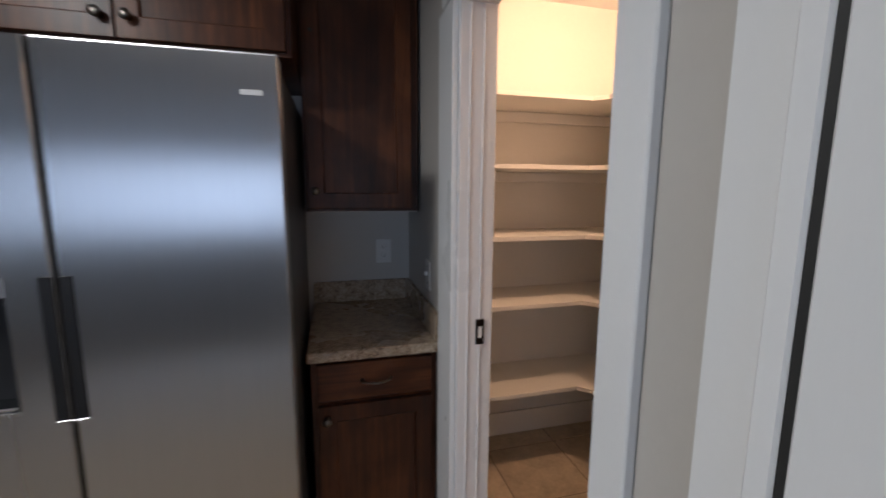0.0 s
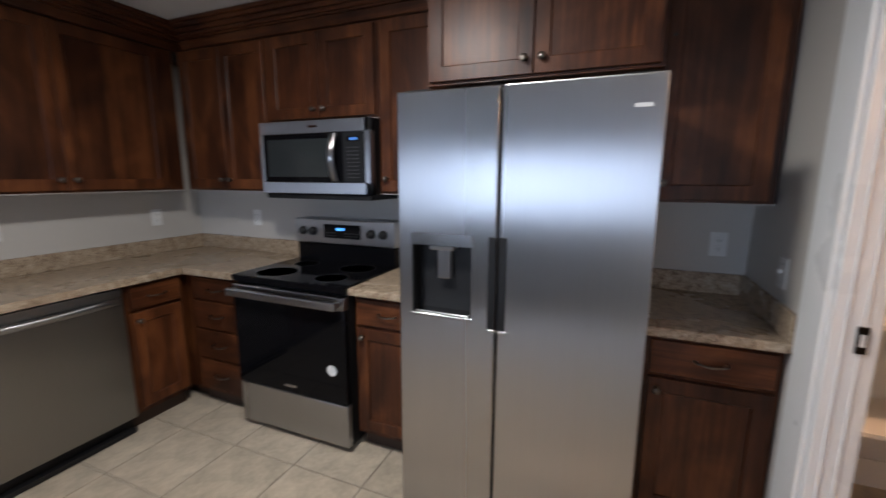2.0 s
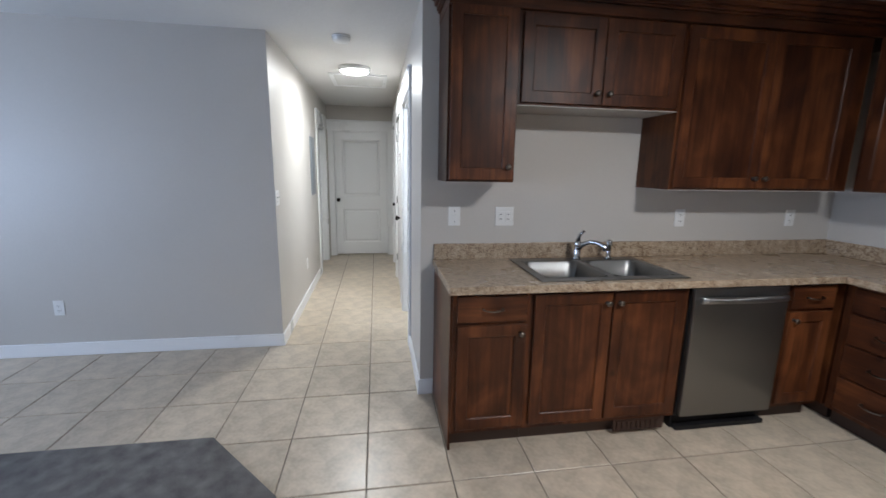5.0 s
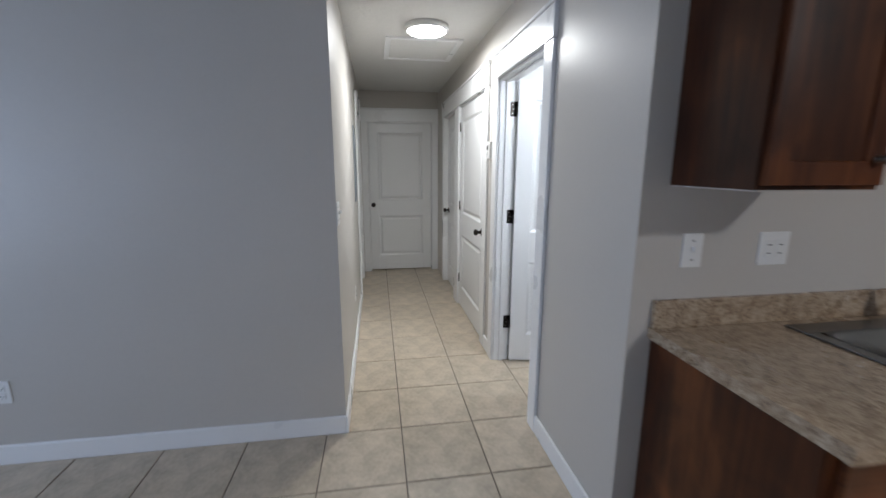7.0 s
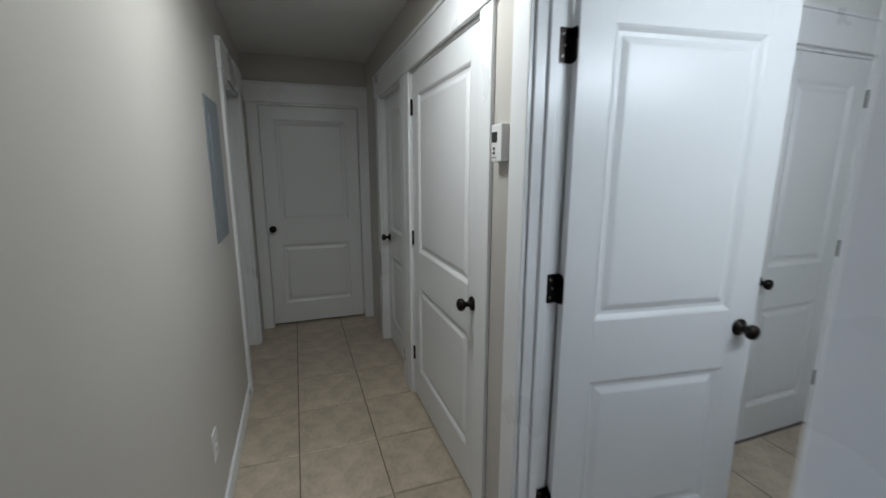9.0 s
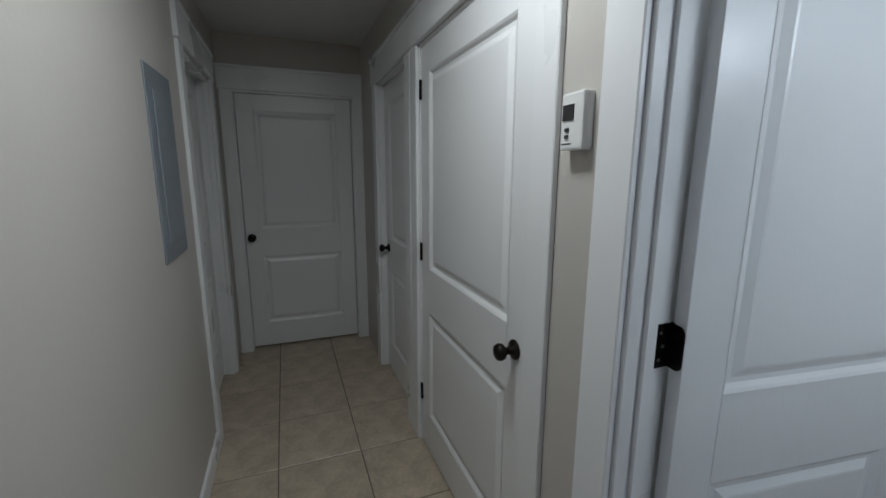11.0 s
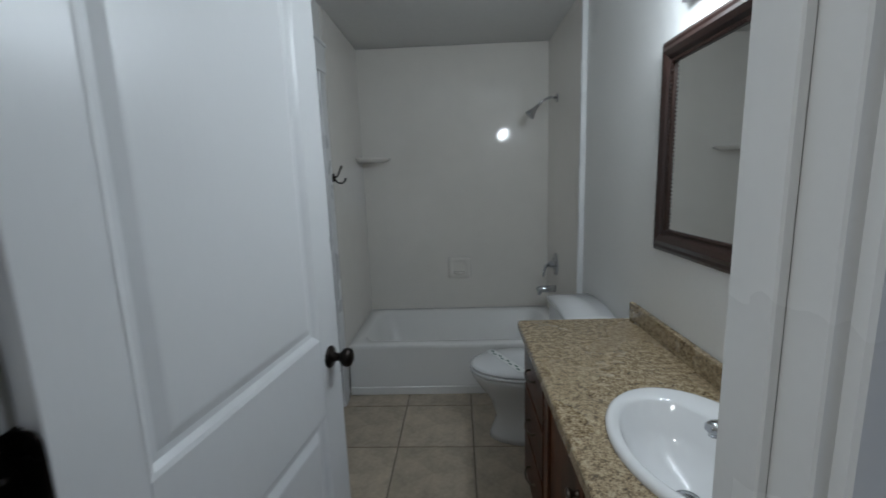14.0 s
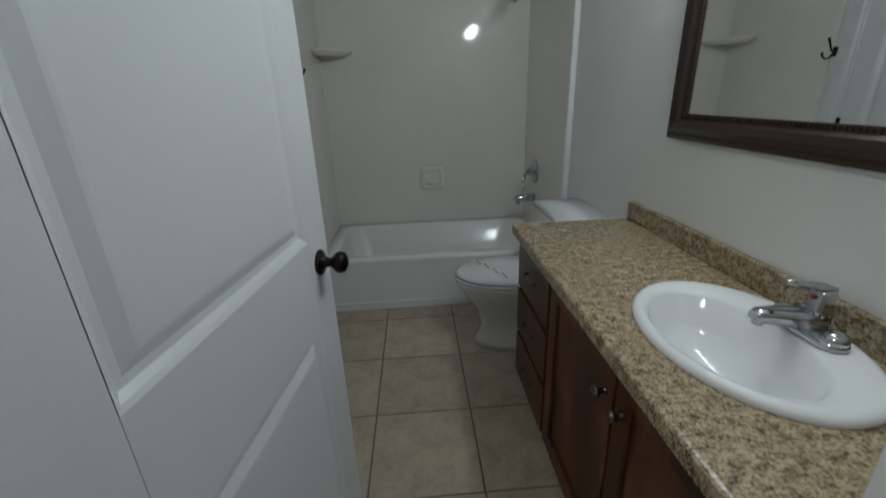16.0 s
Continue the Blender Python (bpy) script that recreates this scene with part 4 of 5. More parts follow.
for p, q in zip(loops, loops[1:] + loops[:1]):
    for k in range(4):
        fl_.faces.new((p[k], p[(k + 1) % 4], q[(k + 1) % 4], q[k]))
ld = part("left_door", fl_, STEEL, fr)
rd = part("right_door", boxes((FM + 0.005, 0.90, FY, -0.815, 0.05, 1.775), bev=0.006, seg=3), STEEL, fr)
part("kick_grille", boxes((0.01, 0.89, -0.80, -0.76, 0.0, 0.045)), BLACKP, fr)
part("gap", boxes((FM - 0.0055, FM + 0.0055, -0.83, -0.80, 0.05, 1.775)), BLACKP, fr)
part("dispenser_recess", boxes((dx0, dx1, -0.822, -0.812, dz0, dz1), (dx0, dx0 + 0.004, FY + 0.001, -0.82, dz0, dz1), (dx1 - 0.004, dx1, FY + 0.001, -0.82, dz0, dz1), (dx0, dx1, FY + 0.001, -0.82, dz1 - 0.004, dz1)), BLACKP, ld, "dark grey dispenser recess")
part("dispenser_header", boxes((dx0 - 0.004, dx1 + 0.004, FY - 0.006, FY + 0.01, dz1 - 0.045, dz1 + 0.003), bev=0.002), CHROME, ld, "bright steel dispenser header")
part("dispenser_lip", boxes((dx0, dx1, FY - 0.003, FY + 0.002, dz0 - 0.004, dz0 + 0.008), bev=0.002), STEEL, ld)
part("dispenser_chute", boxes((0.125, 0.225, -0.875, -0.825, 1.19, 1.212), (0.15, 0.205, -0.855, -0.825, 1.075, 1.19), bev=0.006, seg=2), STEEL, ld, "silver dispenser paddle")
part("drip_tray", boxes((dx0 + 0.01, dx1 - 0.01, FY + 0.004, -0.824, dz0 + 0.002, dz0 + 0.016), bev=0.003), CHROME, ld, "bright drip tray")
for x0, x1, p in ((FM - 0.034, FM - 0.006, ld), (FM + 0.006, FM + 0.034, rd)):
    part("handle_grip", boxes((x0, x1, FY - 0.002, FY + 0.004, 0.905, 1.255), bev=0.002), BLACKP, p, "black recessed vertical grip")
    part("grip_edge", boxes((x0, x1, FY - 0.004, FY + 0.001, 0.897, 0.906), bev=0.001), STEEL, p)
part("badge", boxes((0.812, 0.862, FY - 0.0015, FY, 1.676, 1.688)), WHITEP, rd, "small silver maker's badge")


# outlets and switches
def plate(name, m, w, h, kind, label):
    """Wall plate; local x along the wall, y from 0 (wall) to -0.006."""
    p = thing(name, (0, 0, 0), label, "outlet" if kind == "outlet" else "switch", "wall plates")
    part("plate", boxes((-w / 2, w / 2, -0.006, 0, -h / 2, h / 2), bev=0.002, seg=2), WHITEP, p)
    if kind == "outlet":
        for z in (-0.02, 0.02):
            q = part("socket", boxes((-0.016, 0.016, -0.0085, -0.006, z - 0.014, z + 0.014), bev=0.002), WHITEP, p)
            part("slot", boxes((-0.008, -0.006, -0.0092, -0.0085, z - 0.004, z + 0.006), (0.006, 0.008, -0.0092, -0.0085, z - 0.004, z + 0.006), (-0.002, 0.002, -0.0092, -0.0085, z - 0.010, z - 0.006)), DARKSLOT, q)
    elif kind == "toggle":
        n = 2 if w > 0.1 else 1
        for k in range(n):
            x = (k - (n - 1) / 2) * 0.046
            part("toggle", boxes((x - 0.005, x + 0.005, -0.020, -0.006, -0.002, 0.014), bev=0.002), WHITEP, p)
            part("screw", boxes((x - 0.003, x + 0.003, -0.007, -0.006, 0.03, 0.036), (x - 0.003, x + 0.003, -0.007, -0.006, -0.036, -0.03)), DARKSLOT, p)
    else:
        for x in (-0.023, 0.023):
            part("rocker", boxes((x - 0.016, x + 0.016, -0.009, -0.006, -0.033, 0.033), bev=0.002), WHITEP, p)
            part("print", boxes((x - 0.007, x + 0.007, -0.0095, -0.009, 0.012, 0.016), (x - 0.007, x + 0.007, -0.0095, -0.009, -0.018, -0.014)), GREYP, p)
    p.matrix_world = m
    return p


for y in (-1.222, -0.348):
    plate("outlet", pose(0, y, 1.171, 0, 0, 90), 0.072, 0.116, "outlet", "white duplex outlet above the sink counter")
plate("outlet", pose(0.611, 0, 1.165), 0.072, 0.116, "outlet", "white duplex outlet beside the range")
plate("outlet", pose(3.54, 0, 1.154), 0.072, 0.116, "outlet", "white duplex outlet beside the refrigerator")
plate("light_switch", pose(0, -2.778, 1.185, 0, 0, 90), 0.075, 0.118, "toggle", "white single toggle switch by the sink")
plate("light_switch", pose(0, -2.457, 1.183, 0, 0, 90), 0.118, 0.118, "combo", "white double-gang switch plate by the sink")
plate("light_switch", pose(XE, -0.45, 1.12, 0, 0, -90), 0.072, 0.116, "toggle", "white switch plate beside the pantry counter")
plate("light_switch", pose(-0.96, HS, 1.222, 0, 0, 180), 0.118, 0.118, "toggle", "white double toggle switch in the hall")
plate("outlet", pose(-2.22, HS, 0.40, 0, 0, 180), 0.072, 0.116, "outlet", "white duplex outlet low on the hall wall")
plate("outlet", pose(-0.90, -5.64, 0.385, 0, 0, 90), 0.072, 0.116, "outlet", "white duplex outlet low on the living room wall")

# hall fittings
ep = thing("electrical_panel", (-2.915, HS, 1.48), "grey enamel electrical panel flush in the hall wall", "electrical panel")
part("frame", boxes((-0.175, 0.175, 0.0, 0.006, -0.35, 0.35), bev=0.002), PANELG, ep)
pd = part("door", boxes((-0.112, 0.112, 0.006, 0.012, -0.28, 0.27), bev=0.002), PANELG, ep)
part("latch", boxes((0.08, 0.102, 0.012, 0.016, -0.025, 0.0), bev=0.002), STEELD, pd)
part("screw", boxes(*[(x - 0.005, x + 0.005, 0.006, 0.008, z - 0.005, z + 0.005) for x in (-0.15, 0.15) for z in (-0.31, 0.31)], bev=0.001), STEELD, ep)
th = thing("thermostat", (-1.803, HN, 1.580), "white wall thermostat with a small display", "thermostat")
tb = part("body", boxes((-0.038, 0.038, -0.03, 0, -0.062, 0.062), bev=0.006, seg=2), WHITEP, th)
part("display", boxes((-0.03, 0.008, -0.032, -0.03, 0.002, 0.036)), DARKSLOT, tb)
for bz in (-0.022, -0.037):
    part("button", boxes((-0.02, -0.006, -0.033, -0.03, bz, bz + 0.008), bev=0.001), GREYP, tb)
part("print", boxes((-0.032, 0.004, -0.0305, -0.03, -0.05, -0.047)), GREYP, tb)

# ---------------- bathroom ----------------
TF, TZ = -0.70, 0.35
for nm, row in (("tub_surround_back", (BW, BE, BN - 0.012, BN, TZ - 0.02, 2.435)), ("tub_surround_west", (BW, BW + 0.012, TF - 0.03, BN - 0.012, TZ - 0.02, 2.435)), ("tub_surround_east", (BE - 0.025, BE, TF - 0.07, BN - 0.012, TZ - 0.02, 2.435))):
    structure(nm, [row], SURR, "glossy off-white panel beside the bathtub", "tub surround")
structure("trim_surround", [(BE - 0.031, BE, TF - 0.095, TF - 0.071, 0, 2.435)], TRIM, "white vertical edge trim of the tub surround", "trim", 0.004)
tu = thing("bathtub", (-1.125, -0.29, 0), "white alcove bathtub with a flat apron", "bathtub")
x0, x1, y0, y1 = BW + 0.013 + 1.125, BE - 0.026 + 1.125, TF + 0.29, BN - 0.013 + 0.29
cx, cy, hx2, hy2 = (x0 + x1) / 2, (y0 + y1) / 2, (x1 - x0) / 2, (y1 - y0) / 2
bm = bmesh.new()
loft(bm, [rrect(cx, cy, hx2, hy2, 0.012, TZ - 0.03), rrect(cx, cy, hx2, hy2, 0.012, TZ - 0.008), rrect(cx, cy, hx2 - 0.006, hy2 - 0.006, 0.012, TZ), rrect(cx, cy, hx2 - 0.07, hy2 - 0.075, 0.12, TZ), rrect(cx, cy, hx2 - 0.085, hy2 - 0.09, 0.12, TZ - 0.012),
           rrect(cx, cy, hx2 - 0.13, hy2 - 0.13, 0.14, TZ - 0.22), rrect(cx, cy, hx2 - 0.19, hy2 - 0.18, 0.13, TZ - 0.29), rrect(cx, cy, hx2 - 0.4, hy2 - 0.3, 0.05, TZ - 0.30)], False)
bmesh.ops.contextual_create(bm, geom=[e for e in bm.edges if e.is_boundary and min(v.co.z for v in e.verts) < TZ - 0.28])
part("basin", bm, TUBM, tu)
part("apron", boxes((x0, x1, y0 + 0.004, y0 + 0.04, 0.0, TZ - 0.02), (x0, x1, y0 - 0.004, y0 + 0.01, 0.0, 0.055), bev=0.006, seg=2), TUBM, tu)
sh = thing("corner_shelf", (BW + 0.012, BN - 0.012, 1.605), "off-white moulded corner shelf in the tub surround", "shelf")
bm = bmesh.new()
arc = [(0.001, -0.001)] + [(0.225 * math.cos(a), -0.26 * math.sin(a)) for a in [math.pi / 2 * k / 12 for k in range(13)]]
loft(bm, [[(x * 0.75, y * 0.75, -0.035) for x, y in arc], [(x, y, -0.012) for x, y in arc], [(x, y, 0.0) for x, y in arc]])
part("ledge", bm, SURR, sh)
so = thing("soap_dish", (-1.117, BN - 0.012, 0.693), "off-white moulded soap dish on the tub wall", "soap dish")
bm = bmesh.new()
fl2 = lambda p: [(x, -y, z) for x, z, y in p]
loft(bm, [fl2(rrect(0, 0, 0.095, 0.09, 0.02, 0.0)), fl2(rrect(0, 0, 0.093, 0.088, 0.02, 0.010)), fl2(rrect(0, 0, 0.06, 0.055, 0.03, 0.012)), fl2(rrect(0, 0, 0.052, 0.046, 0.03, 0.001))], True)
part("frame", bm, SURR, so)
bm = bmesh.new()
loft(bm, [[(x * 0.9, -0.004 - 0.045 * max(0.0, math.sin(math.pi * (x + 0.06) / 0.12)) * q, -0.03 + z) for x in [-0.06 + 0.01 * k for k in range(13)]] + [(-x * 0.9, -0.002, -0.03 + z) for x in [-0.06 + 0.01 * k for k in range(13)]] for q, z in ((0.8, -0.02), (1.0, -0.005), (1.0, 0.0))])
part("tray", bm, SURR, so)

shw = thing("shower_fixture", (BE - 0.025, -0.20, 1.965), "chrome shower head on a bent arm", "shower head")
bm = bmesh.new()
tube(bm, [(0, 0, 0), (-0.05, 0, 0.005), (-0.10, 0, -0.015), (-0.15, 0, -0.06)], 0.009, 12)
part("arm", bm, CHROME, shw)
bm = bmesh.new()
lathe(bm, pose(0, 0, 0, 0, -90), [(0.03, 0), (0.028, 0.006), (0.012, 0.012)], 20)
part("flange", bm, CHROME, shw)
bm = bmesh.new()
lathe(bm, pose(-0.15, 0, -0.06, 0, -138), [(0.012, -0.01), (0.016, 0.02), (0.02, 0.03), (0.036, 0.065), (0.036, 0.075), (0.03, 0.077)], 24)
part("head", bm, CHROME, shw)
vv = thing("shower_valve", (BE - 0.025, -0.20, 0.765), "chrome round shower valve with a lever", "valve")
bm = bmesh.new()
lathe(bm, pose(0, 0, 0, 0, -90), [(0.085, 0), (0.083, 0.006), (0.06, 0.012), (0.03, 0.016), (0.026, 0.05), (0.02, 0.055)], 32)
part("escutcheon", bm, CHROME, vv)
bm = bmesh.new()
tube(bm, [(-0.05, 0, 0.0), (-0.075, -0.01, -0.01), (-0.095, -0.03, -0.045), (-0.10, -0.04, -0.085)], [0.014, 0.012, 0.010, 0.008], 12)
part("lever", bm, CHROME, vv)
tp = thing("tub_spout", (BE - 0.025, -0.20, 0.575), "chrome tub spout below the shower valve", "spout")
bm = bmesh.new()
tube(bm, [(0, 0, 0), (-0.06, 0, 0.0), (-0.11, 0, -0.002), (-0.14, 0, -0.012)], [0.028, 0.027, 0.026, 0.022], 18)
cyl(bm, Matrix.Translation((-0.12, 0, -0.03)), 0.014, 0.03, 14)
part("body", bm, CHROME, tp)

# toilet, its tank on the vanity wall
to = thing("toilet", (-0.66, -1.15, 0), "white two-piece toilet with its lid closed", "toilet")


def egg(cx_, a, b, z, n=28, back=0.55):
    out = []
    for k in range(n):
        t_ = 2 * math.pi * k / n
        c = math.cos(t_)
        out.append((cx_ + (a if c < 0 else a * back) * c, b * math.sin(t_), z))
    return out


bm = bmesh.new()
loft(bm, [egg(-0.07, 0.24, 0.115, 0.0, back=0.9), egg(-0.07, 0.235, 0.11, 0.03, back=0.9), egg(-0.07, 0.20, 0.095, 0.12, back=0.9), egg(-0.09, 0.21, 0.11, 0.22, back=0.9), egg(-0.11, 0.26, 0.16, 0.32, back=0.8), egg(-0.12, 0.285, 0.185, 0.375, back=0.75), egg(-0.12, 0.285, 0.185, 0.395, back=0.75)])
part("bowl", bm, PORC, to)
bm = bmesh.new()
loft(bm, [egg(-0.12, 0.29, 0.188, 0.396, back=0.62), egg(-0.12, 0.295, 0.192, 0.404, back=0.62), egg(-0.12, 0.292, 0.19, 0.414, back=0.62)])
part("seat", bm, PORC, to)
bm = bmesh.new()
loft(bm, [egg(-0.12, 0.287, 0.186, 0.418, back=0.62), egg(-0.12, 0.29, 0.19, 0.428, back=0.62), egg(-0.12, 0.27, 0.17, 0.438, back=0.62), egg(-0.12, 0.1, 0.07, 0.442, back=0.62)])
lid = part("lid", bm, PORC, to)
part("tank", boxes((0.06, 0.275, -0.215, 0.215, 0.37, 0.715), bev=0.02, seg=3), PORC, to)
bm = bmesh.new()
loft(bm, [[(0.05, -0.225 + 0.45 * k / 12, 0.716), (0.283, -0.225 + 0.45 * k / 12, 0.716), (0.283, -0.225 + 0.45 * k / 12, 0.742 + 0.022 * math.sin(math.pi * k / 12)), (0.05, -0.225 + 0.45 * k / 12, 0.738 + 0.022 * math.sin(math.pi * k / 12))] for k in range(13)])
part("tank_lid", bm, PORC, to)
part("hinge", boxes((0.04, 0.07, -0.09, -0.05, 0.40, 0.435), (0.04, 0.07, 0.05, 0.09, 0.40, 0.435), bev=0.005), PORC, to)
bm = bmesh.new()
q = Matrix.Translation((-0.22, 0.0, 0.4415)) @ Matrix.Rotation(radians(-62), 4, "Z")
bmesh.ops.create_cube(bm, size=1, matrix=q @ Matrix.Diagonal((0.32, 0.045, 0.0015, 1)))
pb = solid("paper_band", bm, GREENP, "white paper hygiene band across the toilet lid", "paper band", at=(0, 0, 0))
pb.location = (-0.66, -1.15, 0)
bm = bmesh.new()
for k in range(8):
    bmesh.ops.create_cube(bm, size=1, matrix=q @ Matrix.Translation((-0.13 + 0.037 * k, 0.006 * (-1) ** k, 0.0012)) @ Matrix.Diagonal((0.024, 0.010, 0.0006, 1)))
part("print", bm, GREENB, pb, "dark green print bars")

# vanity
VT = 0.80
cabinet("vanity_cabinet", 1.32, 0.475, VT - 0.04, [("drawer", 0.02, 0.41, a, b, None, None) for a, b in ((0.12, 0.32), (0.34, 0.53), (0.55, 0.76))] + [("door", 0.43, 0.87, 0.12, 0.76, 0.835, 0.66), ("door", 0.88, 1.30, 0.12, 0.76, 0.915, 0.66)],
        pose(BE, -1.545, 0, 0, 0, -90), "dark stained bathroom vanity with drawers and doors", "", 0.09, hollow=0.6)
vt = thing("bathroom_countertop", (BE, -1.53, VT - 0.04), "speckled tan laminate vanity top with a rolled edge", "countertop")
SCY, SCX = -2.412, -0.578
bm = bmesh.new()
nseg = 48
ov = [(SCX - BE + 0.165 * math.cos(2 * math.pi * k / nseg), SCY + 1.53 + 0.225 * math.sin(2 * math.pi * k / nseg)) for k in range(nseg)]
vx0, vx1, vy0, vy1 = -0.495, 0.0, -1.335, 0.0


def to_rect(px, py):
    ccx, ccy = SCX - BE, SCY + 1.53
    dx_, dy_ = px - ccx, py - ccy
    k = min(((vx1 if dx_ > 0 else vx0) - ccx) / dx_ if abs(dx_) > 1e-9 else 1e9, ((vy1 if dy_ > 0 else vy0) - ccy) / dy_ if abs(dy_) > 1e-9 else 1e9)
    return ccx + dx_ * k, ccy + dy_ * k


inner = [bm.verts.new((x, y, 0.04)) for x, y in ov]
outer = [bm.verts.new((*to_rect(x, y), 0.04)) for x, y in ov]
low = [bm.verts.new((v.co.x, v.co.y, 0.0)) for v in inner]
for k in range(nseg):
    j = (k + 1) % nseg
    bm.faces.new((inner[k], inner[j], outer[j], outer[k]))
    bm.faces.new((low[k], low[j], inner[j], inner[k]))
for sx, sy2 in ((vx0, vy0), (vx0, vy1), (vx1, vy0), (vx1, vy1)):
    near = sorted(outer, key=lambda v: (v.co.x - sx) ** 2 + (v.co.y - sy2) ** 2)[:2]
    a = next((v for v in near if abs(v.co.x - sx) < 1e-6), None)
    b = next((v for v in near if abs(v.co.y - sy2) < 1e-6 and v is not a), None)
    if a and b:
        bm.faces.new((a, b, bm.verts.new((sx, sy2, 0.04))))
part("top", bm, VANTOP, vt)
part("edge", boxes((-0.50, -0.475, -1.337, 0.002, -0.001, 0.041), (-0.475, 0.0, -0.02, 0.003, 0.0, 0.0405), bev=0.010, seg=3), VANTOP, vt)
part("backsplash", boxes((-0.02, 0.0, -1.335, -0.0, 0.04, 0.115), bev=0.006, seg=3), VANTOP, vt)

bs = thing("bathroom_sink", (SCX, SCY, VT), "white oval drop-in bathroom sink", "sink")


def oval(a, b, z, dx_=0.0, n=44):
    return [(dx_ + a * math.cos(2 * math.pi * k / n), b * math.sin(2 * math.pi * k / n), z) for k in range(n)]


bm = bmesh.new()
loft(bm, [oval(0.193, 0.259, 0.0), oval(0.194, 0.261, 0.008), oval(0.186, 0.252, 0.016), oval(0.177, 0.242, 0.018), oval(0.137, 0.209, 0.014, -0.03), oval(0.128, 0.198, 0.004, -0.032), oval(0.109, 0.173, -0.06, -0.03), oval(0.078, 0.122, -0.11, -0.025), oval(0.028, 0.030, -0.13, -0.02)], False)
part("basin", bm, PORC, bs)
bm = bmesh.new()
lathe(bm, Matrix.Translation((-0.02, 0, -0.132)), [(0.03, 0), (0.028, 0.006), (0.018, 0.004), (0.003, 0.003)], 20)
part("drain", bm, CHROME, bs)
bf = thing("bathroom_faucet", (-0.450, SCY - 0.018, VT + 0.016), "chrome centre-set bathroom faucet with a flat lever", "faucet")
bm = bmesh.new()
loft(bm, [rrect(0, 0, a, c, r, z) for a, c, r, z in ((0.029, 0.082, 0.027, 0.0), (0.029, 0.082, 0.027, 0.008), (0.026, 0.078, 0.024, 0.016), (0.018, 0.066, 0.017, 0.022))])
part("base", bm, CHROME, bf)
for side in (-1, 1):
    bm = bmesh.new()
    lathe(bm, Matrix.Translation((0, side * 0.058, 0.010)), [(0.023, 0), (0.0235, 0.010), (0.019, 0.020), (0.010, 0.024), (0.002, 0.025)], 20)
    part("end_cap", bm, CHROME, bf)
bm = bmesh.new()
loft(bm, [[(x, y, z + h) for y, h in ((-w, -t), (w, -t), (w, 0.3 * t), (0.6 * w, t), (-0.6 * w, t), (-w, 0.3 * t))] for x, z, w, t in ((0.016, 0.030, 0.026, 0.020), (-0.03, 0.036, 0.024, 0.019), (-0.08, 0.046, 0.019, 0.015), (-0.118, 0.050, 0.016, 0.012), (-0.128, 0.048, 0.012, 0.009))])
part("spout", bm, CHROME, bf)
bm = bmesh.new()
cyl(bm, Matrix.Translation((-0.114, 0, 0.036)), 0.011, 0.014, 16)
part("aerator", bm, CHROME, bf)
bm = bmesh.new()
loft(bm, [rrect(x, 0, a, c, 0.012, z) for x, a, c, z in ((0.006, 0.024, 0.024, 0.028), (0.010, 0.021, 0.021, 0.06), (0.014, 0.019, 0.020, 0.088), (0.012, 0.015, 0.016, 0.100))])
part("column", bm, CHROME, bf)
bm = bmesh.new()
loft(bm, [[(x, -w, z), (x, w, z), (x, w, z + 0.008), (x, -w, z + 0.008)] for x, w, z in ((0.026, 0.015, 0.096), (-0.01, 0.015, 0.101), (-0.05, 0.012, 0.110), (-0.082, 0.010, 0.119))])
part("lever", bm, CHROME, bf)
bm = boxes((-0.0105, -0.0085, -0.005, 0.005, 0.078, 0.086), bev=0.0005)
part("heat_mark", bm, REDP, bf, "small red temperature mark")

# framed mirror
mi = thing("framed_mirror", (BE, -2.20, 1.50), "wall mirror in a dark carved wooden frame", "mirror")
W2, H2 = 0.47, 0.357
part("glass", boxes((-0.016, -0.006, -W2 + 0.07, W2 - 0.07, -H2 + 0.07, H2 - 0.07)), MIRROR, mi)
for nm, pts in (("frame_rail", [(-W2, -H2), (W2, -H2)]), ("frame_rail", [(W2, H2), (-W2, H2)]), ("frame_stile", [(W2, -H2), (W2, H2)]), ("frame_stile", [(-W2, H2), (-W2, -H2)])):
    bm = bmesh.new()
    (ya, za), (yb, zb) = pts
    prof = ((0.0, -0.004), (0.0, -0.022), (0.012, -0.030), (0.022, -0.030), (0.038, -0.040), (0.056, -0.034), (0.066, -0.024), (0.080, -0.022), (0.080, -0.010))
    ins = lambda y, z, d: (y - math.copysign(d, y), z - math.copysign(d, z))
    loft(bm, [[(x, *ins(ya, za, d)) for d, x in prof], [(x, *ins(yb, zb, d)) for d, x in prof]])
    for f in bm.faces:
        f.smooth = False
    fr_ = part(nm, bm, FRAMEW, mi)
    bm = bmesh.new()
    n = int((abs(yb - ya) + abs(zb - za)) / 0.013)
    for k in range(6, n - 5):
        y_, z_ = ya + (yb - ya) * k / n, za + (zb - za) * k / n
        ox, oz = (0, -math.copysign(0.073, za)) if nm == "frame_rail" else (-math.copysign(0.073, ya), 0)
        box(bm, -0.028, -0.022, y_ + ox - 0.0035, y_ + ox + 0.0035, z_ + oz - 0.0035, z_ + oz + 0.0035)
    part("beading", bm, FRAMEW, fr_)

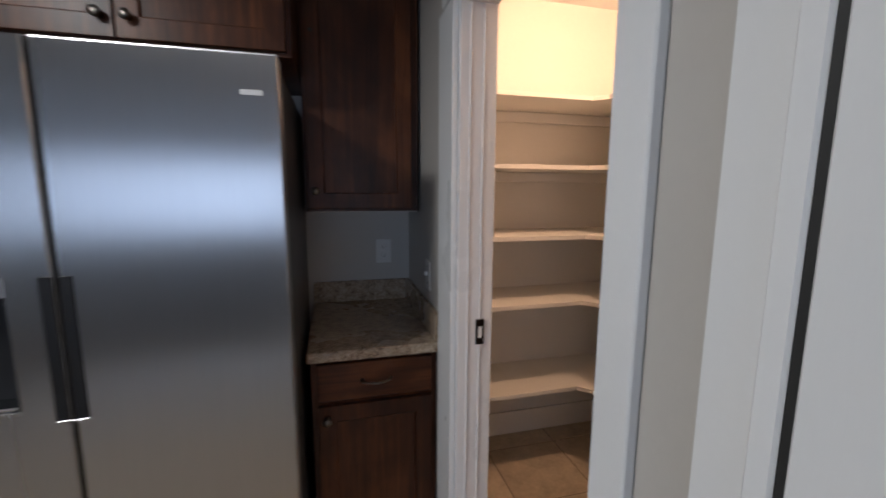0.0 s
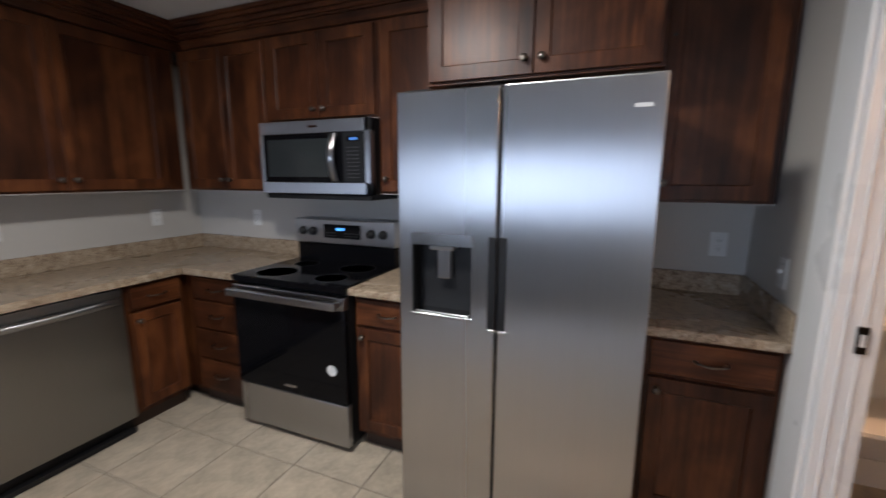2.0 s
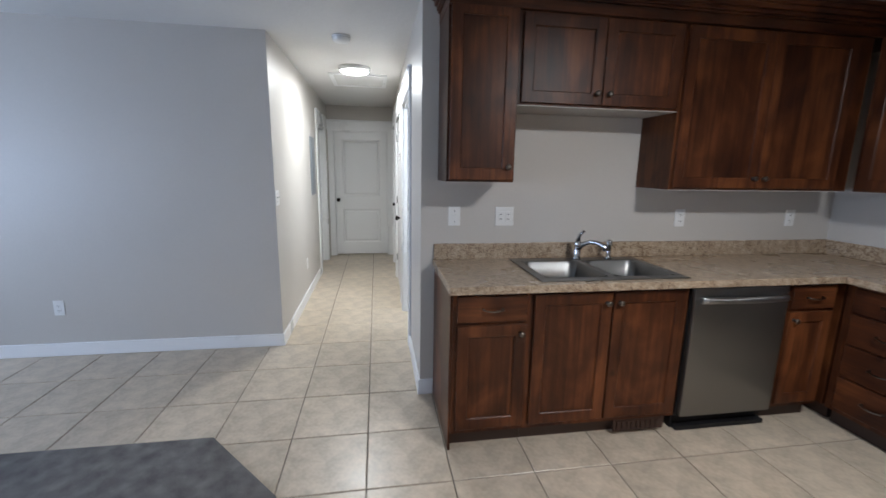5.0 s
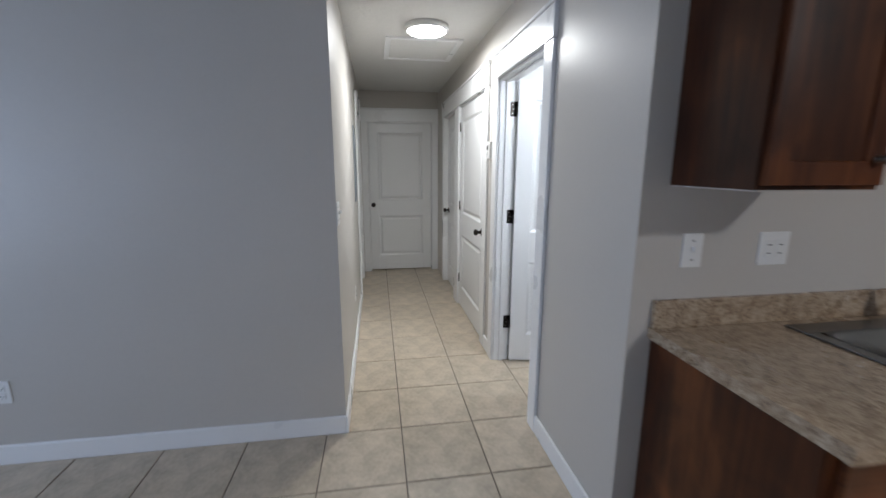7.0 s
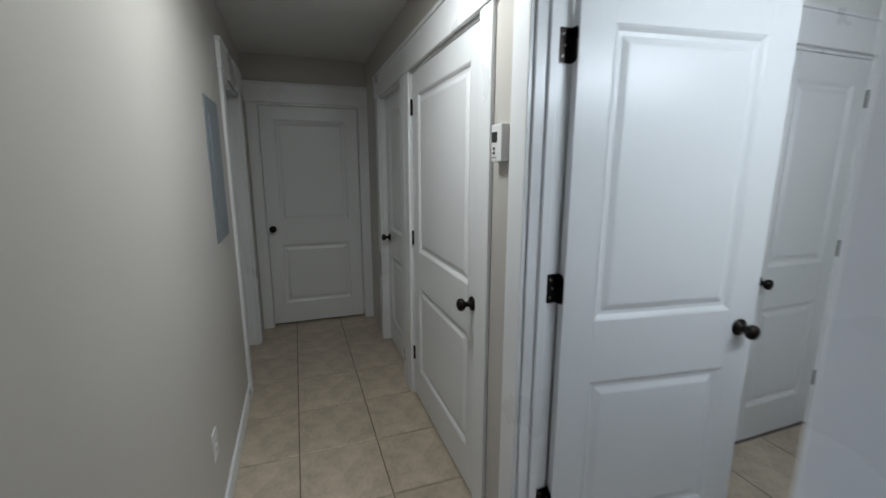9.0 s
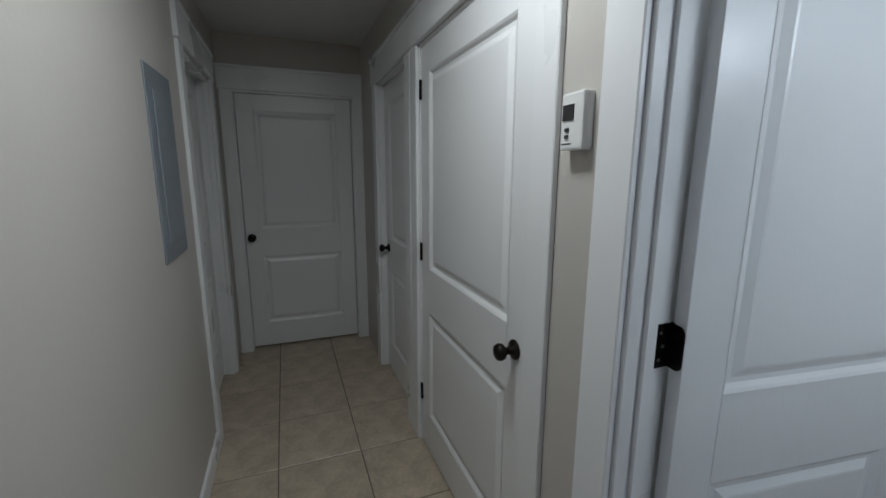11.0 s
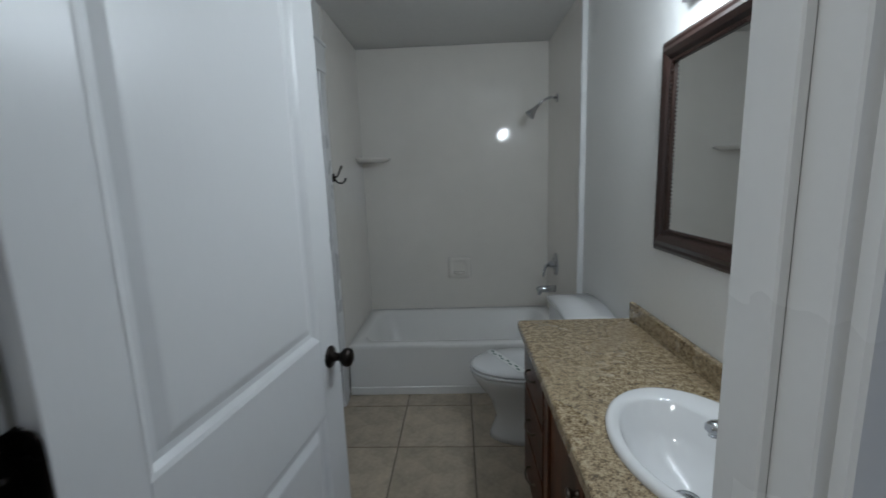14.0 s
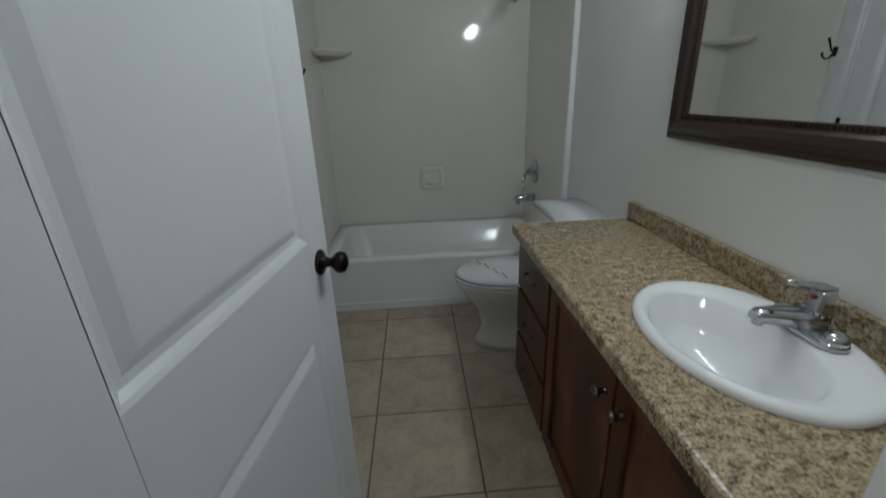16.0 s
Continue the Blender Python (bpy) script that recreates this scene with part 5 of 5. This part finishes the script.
# vanity light bar
vl = thing("vanity_light", (BE, -2.20, 1.99), "lit vanity light bar with round bulbs", "wall light")
part("backplate", boxes((-0.035, 0.0, -0.34, 0.34, -0.055, 0.055), bev=0.006, seg=2), CHROME, vl)
for k in range(4):
    bm = bmesh.new()
    lathe(bm, pose(-0.035, 0.24 - 0.16 * k, 0, 0, -90), [(0.02, 0), (0.02, 0.03), (0.016, 0.032)], 16)
    part("socket", bm, CHROME, vl)
    bm = bmesh.new()
    lathe(bm, pose(-0.065, 0.24 - 0.16 * k, 0, 0, -90), [(0.012, 0.0), (0.022, 0.008), (0.0275, 0.022), (0.026, 0.036), (0.016, 0.05), (0.003, 0.055)], 18)
    part("bulb", bm, BULB, vl, "glowing frosted round bulb").visible_shadow = False

# robe hook on the strip beside the tub
hk = thing("robe_hook", (BW + 0.018, -0.765, 1.455), "dark bronze double robe hook on the wall", "hook")
part("plate", boxes((0.0, 0.012, -0.012, 0.012, -0.025, 0.025), bev=0.003), BRONZE, hk)
bm = bmesh.new()
tube(bm, [(0.01, 0, 0.0), (0.03, 0, 0.01), (0.045, 0, 0.04), (0.06, 0, 0.07)], [0.006, 0.005, 0.005, 0.007], 10)
part("upper_hook", bm, BRONZE, hk)
bm = bmesh.new()
tube(bm, [(0.01, 0, -0.005), (0.03, 0, -0.03), (0.055, 0, -0.035), (0.075, 0, -0.02), (0.078, 0, -0.002)], [0.006, 0.005, 0.005, 0.005, 0.007], 10)
part("lower_hook", bm, BRONZE, hk)

# ---------------- floor tiles ----------------
P, GAP = 0.412, 0.006


def tile_mesh(w, d):
    bm = bmesh.new()
    a, b, c = w / 2, d / 2, 0.0025
    lo = [bm.verts.new((x, y, -0.009)) for x, y in ((-a, -b), (a, -b), (a, b), (-a, b))]
    mid = [bm.verts.new((x, y, -0.002)) for x, y in ((-a, -b), (a, -b), (a, b), (-a, b))]
    top = [bm.verts.new((x, y, 0.0)) for x, y in ((-a + c, -b + c), (a - c, -b + c), (a - c, b - c), (-a + c, b - c))]
    bm.faces.new(top)
    for k in range(4):
        j = (k + 1) % 4
        bm.faces.new((lo[k], lo[j], mid[j], mid[k]))
        bm.faces.new((mid[k], mid[j], top[j], top[k]))
    return finish(bm, "tile", TILE)


TMESH = tile_mesh(P - GAP, P - GAP)


def lay(gx, gy, rx0, rx1, ry0, ry1, px=P):
    """Tiles on the grid through the joint crossing (gx, gy) that touch the rectangle; px is the pitch along x."""
    for i in range(math.floor((rx0 - gx) / px + 1e-6), math.ceil((rx1 - gx) / px - 1e-6)):
        for j in range(math.floor((ry0 - gy) / P + 1e-6), math.ceil((ry1 - gy) / P - 1e-6)):
            o = new("tile", TMESH)
            o.parent = floor
            o.location = (gx + (i + 0.5) * px, gy + (j + 0.5) * P, 0)
            o.scale = ((px - GAP) / (P - GAP), 1, 1)


GX, GY = 1.215, -1.257
X0 = GX - P
lay(GX, GY, X0, GX + 9 * P, GY - 6 * P, 0.0)
lay(X0, GY, X0 - 13 * 0.424, X0, GY - 7 * P, GY - 4 * P, 0.424)
lay(X0, GY, X0 - 2 * 0.424, X0, GY - 4 * P, 0.0, 0.424)
lay(X0, GY, X0 - 5 * 0.424, X0, GY - 12 * P, GY - 7 * P, 0.424)
lay(-1.475, -1.257, BW, BE, -1.257 - 3.9 * P, -0.68)

# small marks: bumper hole in a cabinet stile, dark door bumpers
for x, y, z, rz in ((0.3305, -2.05 + 0.012, 2.06, 90), (3.245, -0.3305, 2.03, 0)):
    bm = bmesh.new()
    cyl(bm, pose(0, 0, 0, 90), 0.007, 0.002, 10)
    k = solid("wood_knot", bm, DARKSLOT, "small dark knot hole in a cabinet door", "knot")
    k.matrix_world = pose(x, y, z, 0, 0, rz)
